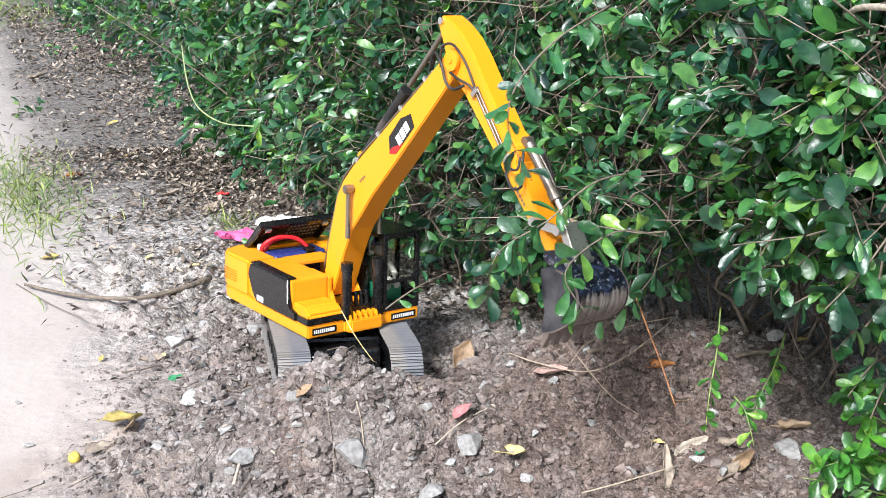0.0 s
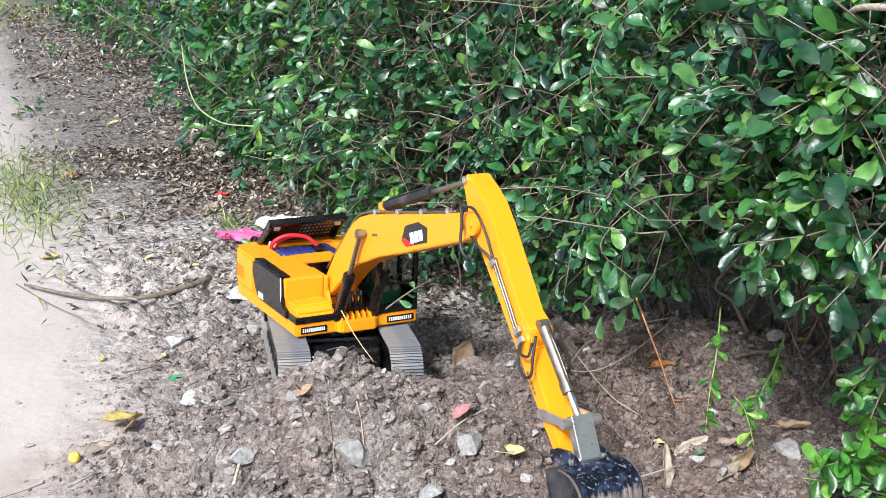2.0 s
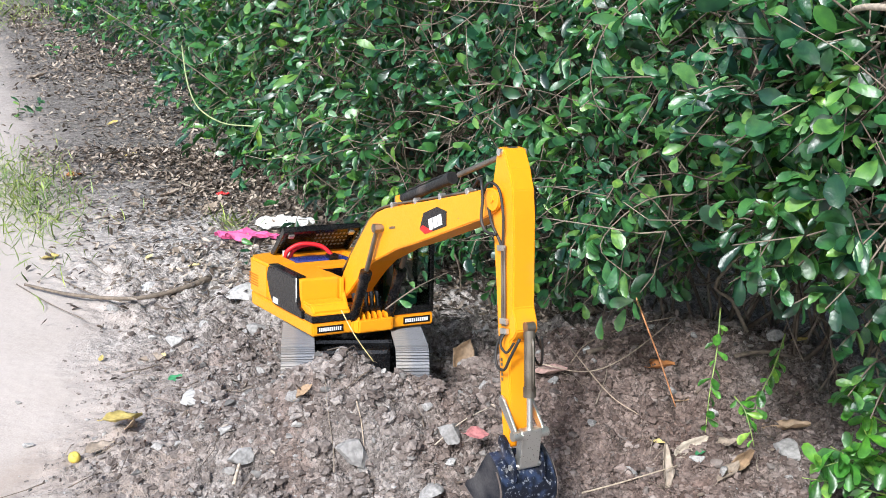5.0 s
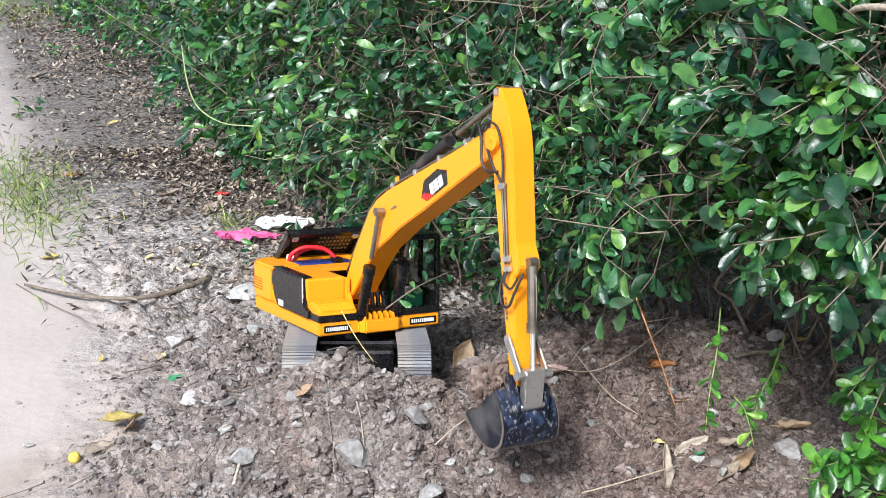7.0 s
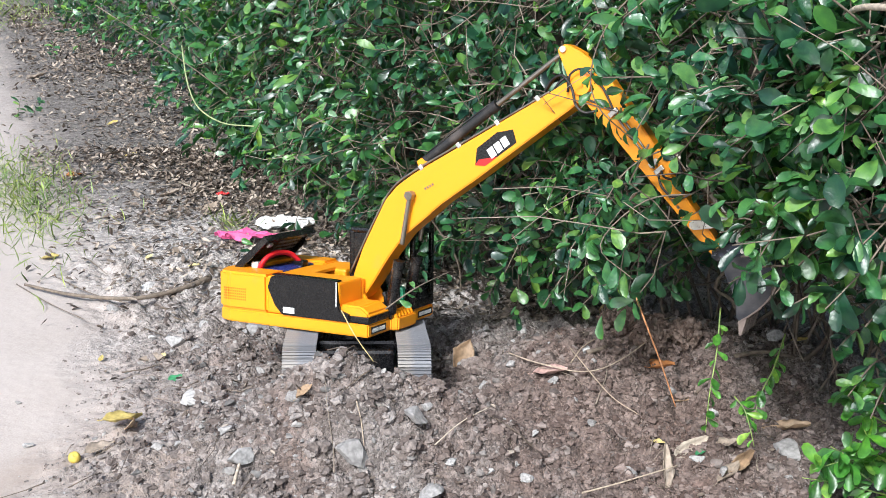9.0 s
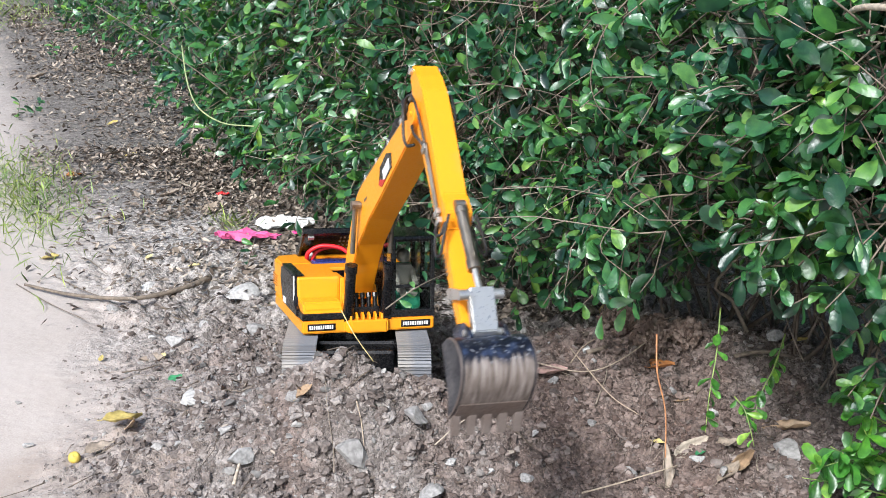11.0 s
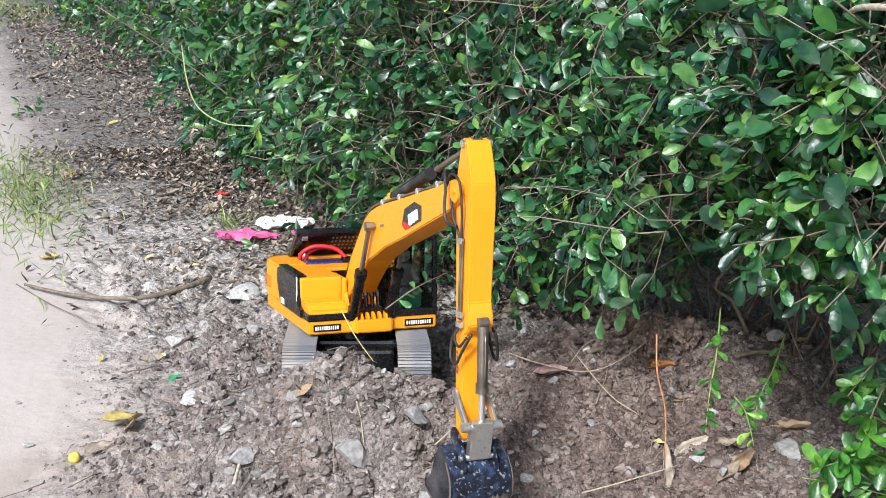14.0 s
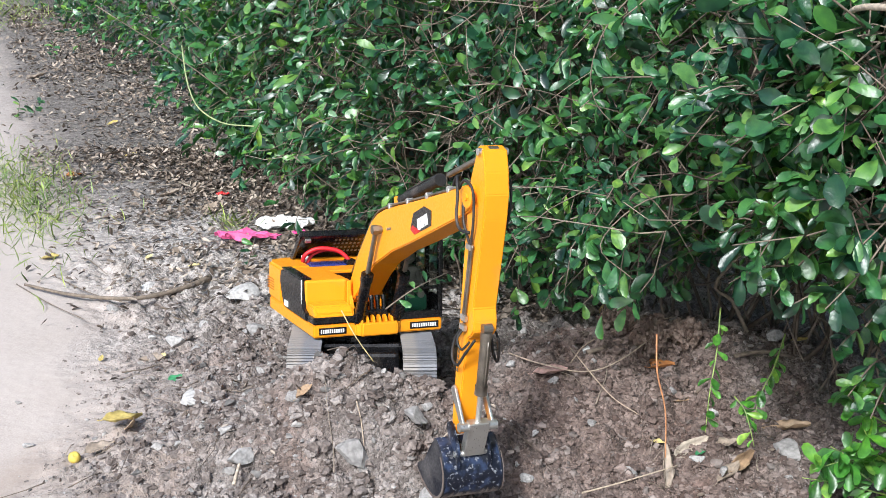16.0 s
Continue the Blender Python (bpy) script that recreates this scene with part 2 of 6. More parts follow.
def mesh_object(name, verts, faces, mat, parent=None, smooth=False):
    me = bpy.data.meshes.new(name)
    me.from_pydata(verts, [], faces)
    if smooth:
        me.polygons.foreach_set("use_smooth", [True] * len(me.polygons))
    me.materials.append(mat)
    me.update()
    ob = new(name, me)
    if parent is not None:
        ob.parent = parent
    return ob


def box(bm, x0, x1, y0, y1, z0, z1, bevel=0.002):
    r = bmesh.ops.create_cube(bm, size=1.0)
    for v in r["verts"]:
        v.co = Vector(((x0 + x1) / 2 + v.co.x * (x1 - x0), (y0 + y1) / 2 + v.co.y * (y1 - y0), (z0 + z1) / 2 + v.co.z * (z1 - z0)))
    if bevel:
        edges = list({e for v in r["verts"] for e in v.link_edges})
        bmesh.ops.bevel(bm, geom=edges, offset=bevel, segments=2, affect="EDGES", profile=0.6)
    return bm


def slab(points, y0, y1, bevel=0.0015, axis="y"):
    """A profile in x and z, drawn out across y (or one in x and y, drawn out in z)."""
    bm = bmesh.new()
    put = (lambda p, d: (p[0], d, p[1])) if axis == "y" else (lambda p, d: (p[0], p[1], d))
    a = [bm.verts.new(put(p, y0)) for p in points]
    b = [bm.verts.new(put(p, y1)) for p in points]
    bm.faces.new(a)
    bm.faces.new(b)
    for i in range(len(points)):
        j = (i + 1) % len(points)
        bm.faces.new((a[i], a[j], b[j], b[i]))
    bmesh.ops.recalc_face_normals(bm, faces=bm.faces)
    if bevel:
        bmesh.ops.bevel(bm, geom=list(bm.edges), offset=bevel, segments=2, affect="EDGES", clamp_overlap=True)
    return bm


def rod(bm, a, b, r, sides=14, r2=None):
    a, b = Vector(a), Vector(b)
    m = Matrix.Translation((a + b) / 2) @ (b - a).to_track_quat("Z", "Y").to_matrix().to_4x4()
    bmesh.ops.create_cone(bm, cap_ends=True, segments=sides, radius1=r, radius2=r if r2 is None else r2, depth=(b - a).length, matrix=m)
    return bm


def smooth_line(points, steps=6):
    """A curve through the points."""
    p = [Vector(q) for q in points]
    p = [2 * p[0] - p[1]] + p + [2 * p[-1] - p[-2]]
    out = []
    for i in range(1, len(p) - 2):
        for k in range(steps):
            u = k / steps
            out.append(0.5 * (2 * p[i] + (p[i + 1] - p[i - 1]) * u + (2 * p[i - 1] - 5 * p[i] + 4 * p[i + 1] - p[i + 2]) * u * u + (3 * p[i] - p[i - 1] - 3 * p[i + 1] + p[i + 2]) * u ** 3))
    return out + [p[-2]]


def tube_data(points, r0, r1=None, sides=6):
    r1 = r0 if r1 is None else r1
    verts, faces, n = [], [], len(points)
    for i, p in enumerate(points):
        d = (points[min(i + 1, n - 1)] - points[max(i - 1, 0)]).normalized()
        u = d.orthogonal().normalized() if i == 0 else (u - d * u.dot(d)).normalized()
        w = d.cross(u)
        r = r0 + (r1 - r0) * i / (n - 1)
        for k in range(sides):
            ang = 2 * math.pi * k / sides
            verts.append(p + r * (math.cos(ang) * u + math.sin(ang) * w))
    for i in range(n - 1):
        for k in range(sides):
            l = (k + 1) % sides
            faces.append((i * sides + k, i * sides + l, (i + 1) * sides + l, (i + 1) * sides + k))
    faces += [tuple(range(sides))[::-1], tuple((n - 1) * sides + k for k in range(sides))]
    return verts, faces


def tube(name, points, r, mat, parent=None, steps=6, sides=8, r1=None, label=""):
    v, f = tube_data(smooth_line(points, steps), r, r1, sides)
    ob = mesh_object(name, v, f, mat, parent, True)
    if label:
        ob["label"] = label
    return ob


# ---- ground ----
HEDGE = [(-6.0, 12.6), (-2.95, 7.3), (-1.56, 4.35), (-0.7, 2.45), (-0.33, 1.52), (-0.13, 1.07), (0.05, 0.62), (0.24, 0.36), (0.48, 0.22), (0.66, 0.02), (0.8, -0.2), (1.0, -0.6), (1.5, -1.6), (3.0, -4.5)]


def gauss(x, y, cx, cy, sx, sy):
    return math.exp(-((x - cx) / sx) ** 2 - ((y - cy) / sy) ** 2)


def rough_mask(x, y):
    """0 on the road, 1 on the dug soil."""
    s = x + 0.4 * max(0.0, y) + 0.08 * noise.noise(Vector((x * 6, y * 6, 5.0)))
    return min(1.0, max(0.0, (s + 0.44) / 0.2)) * (1.0 if y < 2 else max(0.2, 1 - (y - 2) / 3))


def height(x, y, fine=True):
    z = -0.035
    m = rough_mask(x, y)
    z += 0.125 * gauss(x, y, 0.02, -0.232, 0.2, 0.075)       # heap before the tracks
    z += 0.03 * gauss(x, y, 0.0, -0.08, 0.16, 0.1)            # ramp that the machine stands on
    z += 0.04 * gauss(x, y, -0.22, -0.18, 0.14, 0.2)
    z += 0.075 * gauss(x, y, 0.3, -0.06, 0.15, 0.12)            # spoil beside the machine
    z += 0.08 * gauss(x, y, 0.52, 0.08, 0.24, 0.14)          # bank under the hedge
    z -= 0.035 * gauss(x, y, 0.28, -0.36, 0.12, 0.09)        # the pit
    z += 0.038 * gauss(x, y, -0.015, -0.205, 0.06, 0.035)
    z += 0.02 * gauss(x, y, 0.1, -0.2, 0.05, 0.035)
    z -= 0.02 * gauss(x, y, -0.02, 0.12, 0.12, 0.14)
    if fine and abs(x) < 6 and abs(y) < 9:
        p = Vector((x, y, 0.0))
        near = min(1.0, max(0.0, 1 - max(-0.72 - x, x - 0.82, y - 0.66, -0.42 - y) / 0.12))
        z += m * 0.012 * noise.noise(p * 9) + (1 - m) * 0.004 * noise.noise(p * 3)
        if near > 0:
            z += near * m * (0.011 * noise.noise(p * 23) + 0.03 * (noise.turbulence(p * 16, 5, True, amplitude_scale=0.6, frequency_scale=2.1) - 0.55) - 0.005 + 0.003 * noise.noise(p * 190))
            z += near * (1 - m) * 0.0006 * noise.noise(p * 90)
    return z


def spread(lo, hi, step, far, grow=1.18):
    """Coordinates: even between lo and hi, then wider and wider to far."""
    mid = list(np.arange(lo, hi, step))
    d, right, left = step, [], []
    q = mid[-1]
    while q < far:
        d *= grow
        q += d
        right.append(q)
    d, q = step, lo
    while q > -far:
        d *= grow
        q -= d
        left.append(q)
    return left[::-1] + mid + right


def build_ground():
    xs, ys = spread(-0.72, 0.82, 0.0052, 400), spread(-0.42, 0.66, 0.0052, 400)
    verts = [(x, y, height(x, y)) for y in ys for x in xs]
    n = len(xs)
    faces = [(j * n + i, j * n + i + 1, (j + 1) * n + i + 1, (j + 1) * n + i) for j in range(len(ys) - 1) for i in range(n - 1)]
    g = mesh_object("ground", verts, faces, EARTH, None, True)
    tagged(g, "sandy lane edge and dug grey-brown crumbly soil", "ground", kind="structure")


build_ground()


# ---- the model excavator: x forward, y to its left, z up; the slewing axis is at x = y = 0 ----
FOOT = Vector((0.0112, 0.1251))      # boom foot pin in x and z
ARM_Y = -0.003                       # the arm's plane
BOOM, STICK = 0.4823, 0.293
BOOM_PIN = Vector((0.1783, 0.0511))  # boom cylinder pin, in the boom's own x and z
CYL_FOOT = Vector((0.078, 0.098))    # boom cylinder foot on the deck
STICK_CYL_A = Vector((0.215, 0.081))   # stick cylinder foot on the boom
STICK_TAIL = Vector((-0.0559, 0.0107))
BUCKET_CYL_A = Vector((0.152, 0.036))
GUIDE_PIN = Vector((0.244, 0.0))
EAR = Vector((0.008, 0.034))         # link pin on the bucket
GUIDE_LEN, LINK_LEN = 0.048, 0.041


def build_chassis(ex):
    bm = bmesh.new()
    box(bm, -0.1, 0.1, -0.056, 0.056, 0.018, 0.052, 0.006)
    box(bm, -0.06, 0.06, -0.062, 0.062, 0.04, 0.058, 0.006)
    part("undercarriage", bm, BLACK, ex, "black steel centre frame between the tracks")
    bm = rod(bmesh.new(), (0, 0, 0.055), (0, 0, 0.076), 0.052, 40)
    part("slewing_ring", bm, BLACK, ex, "black turntable ring under the deck")
    r, half, w = 0.0345, 0.142, 0.048
    for side in (-1, 1):
        yc = side * (0.1063 - w / 2)
        bm = bmesh.new()
        box(bm, -0.12, 0.12, yc - 0.017, yc + 0.017, 0.012, 0.058, 0.004)
        for x in np.linspace(-0.1, 0.1, 7):
            rod(bm, (x, yc - 0.019, 0.012), (x, yc + 0.019, 0.012), 0.008, 12)
        part("track_frame", bm, BLACK, ex, "black track frame with small rollers")
        for x in (-half, half):
            bm = rod(bmesh.new(), (x, yc - 0.016, 0.035), (x, yc + 0.016, 0.035), 0.028, 24)
            rod(bm, (x, yc - 0.021, 0.035), (x, yc + 0.021, 0.035), 0.012, 16)
            part("sprocket", bm, BLACK, ex)
        # shoes round the loop, each a plate with three raised bars
        bm = bmesh.new()
        box(bm, -0.0063, 0.0063, -w / 2, w / 2, -0.0022, 0.0, 0.0004)
        for k in (-0.0052, 0.0, 0.0045):
            box(bm, k - 0.0007, k + 0.0007, -w / 2, w / 2, 0.0, 0.0028, 0)
        shoe = bpy.data.meshes.new("track_shoe")
        bm.to_mesh(shoe)
        bm.free()
        shoe.materials.append(TRACK)
        length = 4 * half + 2 * math.pi * r
        count = round(length / 0.0134)
        for i in range(count):
            s = length * i / count
            if s < 2 * half:
                x, z, a = half - s, 0.0695, 180
            elif s < 2 * half + math.pi * r:
                g = (s - 2 * half) / r
                x, z, a = -half - r * math.sin(g), 0.035 + r * math.cos(g), 180 - math.degrees(g)
            elif s < 4 * half + math.pi * r:
                x, z, a = -half + (s - 2 * half - math.pi * r), 0.0005, 0
            else:
                g = (s - 4 * half - math.pi * r) / r
                x, z, a = half + r * math.sin(g), 0.035 - r * math.cos(g), -math.degrees(g)
            o = new("track_shoe", shoe)
            o.parent = ex
            o.matrix_basis = pose(x, yc, z, 0, a + 180, 0)


def plate(parent, x, y, z, width, letters=11):
    """A black name plate on a front panel, its unread brand writing as white bars."""
    bm = box(bmesh.new(), x, x + 0.0012, y - width / 2, y + width / 2, z - 0.0052, z + 0.0052, 0.0003)
    part("name_plate", bm, BLACK, parent, "black name plate with white marks")
    bm = bmesh.new()
    step = width * 0.88 / letters
    for i in range(letters):
        yy = y - width * 0.44 + i * step
        box(bm, x + 0.0012, x + 0.0016, yy, yy + step * 0.62, z - 0.0028, z + 0.0028, 0)
    part("white_marks", bm, WHITE, parent)


def build_body(ex):
    bm = slab([(-0.201, -0.07), (-0.19, -0.095), (-0.17, -0.1015), (0.0815, -0.1015), (0.0815, -0.036), (0.092, -0.03), (0.092, 0.026), (0.0815, 0.032), (0.0815, 0.1015), (-0.17, 0.1015), (-0.19, 0.095), (-0.201, 0.07)], 0.0761, 0.0955, 0.002, "z")
    body = part("upper_body", bm, YELLOW, ex, "yellow deck frame of the excavator")
    # rear counterweight and right-hand housing
    bm = slab([(-0.203, -0.068), (-0.192, -0.096), (-0.17, -0.103), (-0.098, -0.103), (-0.098, -0.05), (-0.165, -0.05), (-0.165, 0.06), (-0.098, 0.06), (-0.098, 0.103), (-0.17, 0.103), (-0.192, 0.096), (-0.203, 0.068)], 0.096, 0.1545, 0.004, "z")
    part("counterweight", bm, YELLOW, body, "rounded yellow counterweight")
    bm = bmesh.new()
    box(bm, -0.1, 0.03, -0.1, -0.034, 0.096, 0.1535, 0.004)
    part("engine_housing", bm, YELLOW, body)
    bm = slab([(0.0305, 0.096), (0.0805, 0.096), (0.0805, 0.111), (0.066, 0.121), (0.0305, 0.121)], -0.0985, -0.038, 0.003)
    part("tool_box", bm, YELLOW, body, "yellow step box")
    bm = box(bmesh.new(), 0.05, 0.0822, -0.1022, -0.0375, 0.0965, 0.1065, 0.0015)
    part("tool_box_band", bm, BLACK, body, "black band round the step box")
    bm = slab([(-0.09, 0.1535), (-0.096, 0.136), (-0.083, 0.11), (-0.07, 0.0965), (0.05, 0.0965), (0.05, 0.108), (0.034, 0.113), (0.03, 0.126), (0.0275, 0.1545), (-0.04, 0.156)], -0.1048, -0.0985, 0.0015)
    part("side_panel", bm, BLACK, body, "matt black side panel with white edge wear")
    bm = slab([(-0.088, 0.155), (0.0275, 0.1545), (0.0275, 0.1565), (-0.088, 0.1575)], -0.1038, -0.088, 0.0008)
    part("side_panel_lip", bm, BLACK, body)
    bm = box(bmesh.new(), 0.0272, 0.0288, -0.1052, -0.1035, 0.118, 0.155, 0.0004)
    part("worn_edge", bm, WHITE, body)
    bm = box(bmesh.new(), -0.066, -0.046, -0.1056, -0.1046, 0.1, 0.109, 0)
    part("white_sticker", bm, WHITE, body, "small white sticker")
    # small holes of the side grille, built as dark studs
    bm = bmesh.new()
    for i in range(12):
        for k in range(5):
            x, z = -0.178 + i * 0.0036, 0.112 + k * 0.0042
            box(bm, x - 0.0008, x + 0.0008, -0.1036, -0.1028, z - 0.0011, z + 0.0011, 0)
    part("side_grille", bm, VENT, body, "row of small dark vent holes")
    # housing on the cab side, rear wall of the bay, floor of the bay
    bm = bmesh.new()
    box(bm, -0.1, -0.04, 0.03, 0.1, 0.096, 0.15, 0.004)
    part("left_housing", bm, YELLOW, body)
    bm = bmesh.new()
    box(bm, -0.03, 0.03, -0.034, -0.026, 0.096, 0.15, 0.002)
    part("boom_bay_wall", bm, YELLOW, body)
    bm = bmesh.new()
    box(bm, -0.166, -0.098, -0.052, 0.062, 0.0962, 0.112, 0)
    box(bm, -0.1, -0.03, -0.034, 0.03, 0.0962, 0.106, 0)
    part("bay_floor", bm, BLACK, body)
    bm = bmesh.new()
    box(bm, -0.103, -0.06, -0.036, 0.034, 0.147, 0.1525, 0.001)
    part("hood_frame", bm, YELLOW, body)
    # boom foot lugs
    for y in (ARM_Y - 0.0245, ARM_Y + 0.0245):
        bm = slab([(-0.017, 0.096), (0.05, 0.096), (0.028, 0.13), (0.02, 0.137), (0.006, 0.139), (-0.002, 0.13)], y - 0.003, y + 0.003, 0.001)
        part("boom_lug", bm, YELLOW, body)
    bm = rod(bmesh.new(), (FOOT.x, ARM_Y - 0.03, FOOT.y), (FOOT.x, ARM_Y + 0.03, FOOT.y), 0.006, 16)
    part("boom_foot_pin", bm, BRONZE, body)
    # small brackets and valves between the lugs
    for k in range(6):
        y = -0.029 + k * 0.0095
        bm = slab([(0.074, 0.0955), (0.09, 0.0955), (0.087, 0.103), (0.08, 0.106), (0.074, 0.104)], y - 0.0016, y + 0.0016, 0.0005)
        part("bracket", bm, YELLOW, body)
    bm = bmesh.new()
    for k in range(5):
        y = -0.026 + k * 0.0095
        rod(bm, (0.07, y, 0.096), (0.066, y, 0.129), 0.0033, 10)
        rod(bm, (0.066, y, 0.126), (0.064, y, 0.132), 0.0042, 8)
    box(bm, 0.05, 0.072, -0.03, 0.018, 0.096, 0.112, 0.001)
    part("valve_block", bm, BLACK, body, "black hydraulic valve block")
    # open hood, battery, cables
    lid = Matrix.Translation((-0.188, 0, 0.153)) @ pose(0, 0, 0, 0, -42, 0)
    bm = bmesh.new()
    box(bm, 0, 0.078, -0.062, 0.075, 0.0, 0.003, 0.001)
    box(bm, 0.07, 0.078, -0.062, 0.075, -0.008, 0.003, 0.001)
    box(bm, 0, 0.078, -0.062, -0.058, -0.008, 0.003, 0.001)
    box(bm, 0, 0.078, 0.071, 0.075, -0.008, 0.003, 0.001)
    bm.transform(lid)
    hood = part("engine_hood", bm, BLACK, body, "open black engine hood with a row of holes")
    bm = bmesh.new()
    for i in range(4):
        for k in range(9):
            box(bm, 0.018 + i * 0.011, 0.0225 + i * 0.011, 0.004 + k * 0.007, 0.0075 + k * 0.007, -0.0006, 0.0, 0)
    bm.transform(lid)
    part("hood_holes", bm, GREYTOY, hood)
    for y in (-0.048, 0.06):
        bm = box(bmesh.new(), 0.064, 0.072, y - 0.005, y + 0.005, -0.012, -0.008, 0.001)
        bm.transform(lid)
        part("hood_clip", bm, STEEL, hood)
    bm = box(bmesh.new(), -0.158, -0.112, -0.046, 0.052, 0.112, 0.153, 0.006)
    part("battery", bm, BLUE, body, "battery pack in shiny dark blue wrap", True)
    tube("red_cable", [(-0.15, -0.052, 0.15), (-0.142, -0.05, 0.166), (-0.135, -0.03, 0.177), (-0.128, 0.0, 0.174), (-0.122, 0.016, 0.162), (-0.118, 0.02, 0.152)], 0.0036, RED, body, label="thick red cable looped over the battery")
    tube("red_cable", [(-0.152, -0.044, 0.15), (-0.148, -0.034, 0.166), (-0.139, -0.012, 0.174), (-0.13, 0.01, 0.168), (-0.12, 0.024, 0.153)], 0.003, RED, body)
    bm = box(bmesh.new(), -0.128, -0.11, 0.012, 0.028, 0.15, 0.16, 0.002)
    part("plug", bm, BLACK, body)
    bm = box(bmesh.new(), -0.166, -0.154, -0.05, -0.04, 0.152, 0.163, 0.002)
    part("plug", bm, WHITE, body, "clear plastic plug")
    # cab
    x0, x1, y0, y1, z0, z1 = -0.035, 0.0815, 0.034, 0.1025, 0.0958, 0.219
    t = 0.0075
    cab = part("cab_roof", box(bmesh.new(), x0, x1, y0, y1, z1 - 0.009, z1, 0.004), BLACK, body, "rounded black cab roof")
    part("cab_floor", box(bmesh.new(), x0, x1, y0, y1, z0, z0 + 0.006, 0.001), BLACK, body)
    for x in (x0, 0.022, x1 - t):
        for y in (y0, y1 - t):
            part("cab_pillar", box(bmesh.new(), x, x + t, y, y + t, z0 + 0.004, z1 - 0.006, 0.0018), BLACK, body)
    for b in ((x1 - t, x1, y0, y1, 0.14, 0.1445), (x1 - t, x1, y0, y1, z0 + 0.005, z0 + 0.011)):
        part("cab_crossbar", box(bmesh.new(), *b, 0.0008), BLACK, body)
    for b in ((x0, x0 + 0.004, y0 + t, y1 - t, z0 + 0.006, 0.14), (x0 + t, x1 - t, y1 - 0.005, y1 - 0.001, z0 + 0.006, 0.128), (x0 + t, 0.022, y0 + 0.001, y0 + 0.005, z0 + 0.006, z1 - 0.009)):
        part("cab_panel", box(bmesh.new(), *b, 0.001), BLACK, body)
    for a in ((x1 - 0.0035, x1 - 0.002, y0 + t, y1 - t, z0 + 0.006, 0.141), (x1 - 0.0035, x1 - 0.002, y0 + t, y1 - t, 0.1445, z1 - 0.009),
              (0.03, x1 - t, y0 + 0.001, y0 + 0.0025, z0 + 0.006, z1 - 0.009), (0.03, x1 - t, y1 - 0.0025, y1 - 0.001, 0.128, z1 - 0.009),
              (x0 + t, 0.024, y1 - 0.0025, y1 - 0.001, 0.128, z1 - 0.009), (x0 + 0.001, x0 + 0.0025, y0 + t, y1 - t, 0.14, z1 - 0.009)):
        g = part("cab_window", box(bmesh.new(), *a, 0), GLASS, body)
        g.visible_shadow = False
    bm = bmesh.new()
    box(bm, 0.006, 0.056, 0.048, 0.088, 0.102, 0.128, 0.006)
    box(bm, 0.002, 0.014, 0.05, 0.086, 0.12, 0.168, 0.005)
    part("cab_seat", bm, GREENTOY, body, "green plastic cab seat")
    bm = bmesh.new()
    box(bm, 0.01, 0.03, 0.054, 0.082, 0.128, 0.168, 0.006)
    bmesh.ops.create_icosphere(bm, subdivisions=2, radius=0.0115, matrix=Matrix.Translation((0.022, 0.068, 0.181)))
    for y in (0.054, 0.082):
        rod(bm, (0.022, y, 0.16), (0.046, y, 0.141), 0.0045, 8)
        rod(bm, (0.024, 0.068 + (y - 0.068) * 0.6, 0.131), (0.058, 0.068 + (y - 0.068) * 0.6, 0.128), 0.006, 8)
    part("doll", bm, GREYTOY, body, "pale grey seated plastic doll")
    bm = bmesh.new()
    rod(bm, (0.05, 0.055, 0.1), (0.044, 0.055, 0.15), 0.003, 8)
    rod(bm, (0.05, 0.08, 0.1), (0.044, 0.08, 0.146), 0.003, 8)
    part("cab_levers", bm, GREYTOY, body)
    plate(body, 0.0815, -0.0725, 0.0858, 0.042)
    plate(body, 0.0815, 0.0725, 0.0858, 0.046)
    return body


def along_boom(x):
    """From the boom drawn with its knee at 0.1623 to its true proportions."""
    return float(np.interp(x, [-1.0, 0.0, 0.1623, 0.4726, 1.4726], [-1.0, 0.0, 0.1783, 0.4823, 1.4823]))


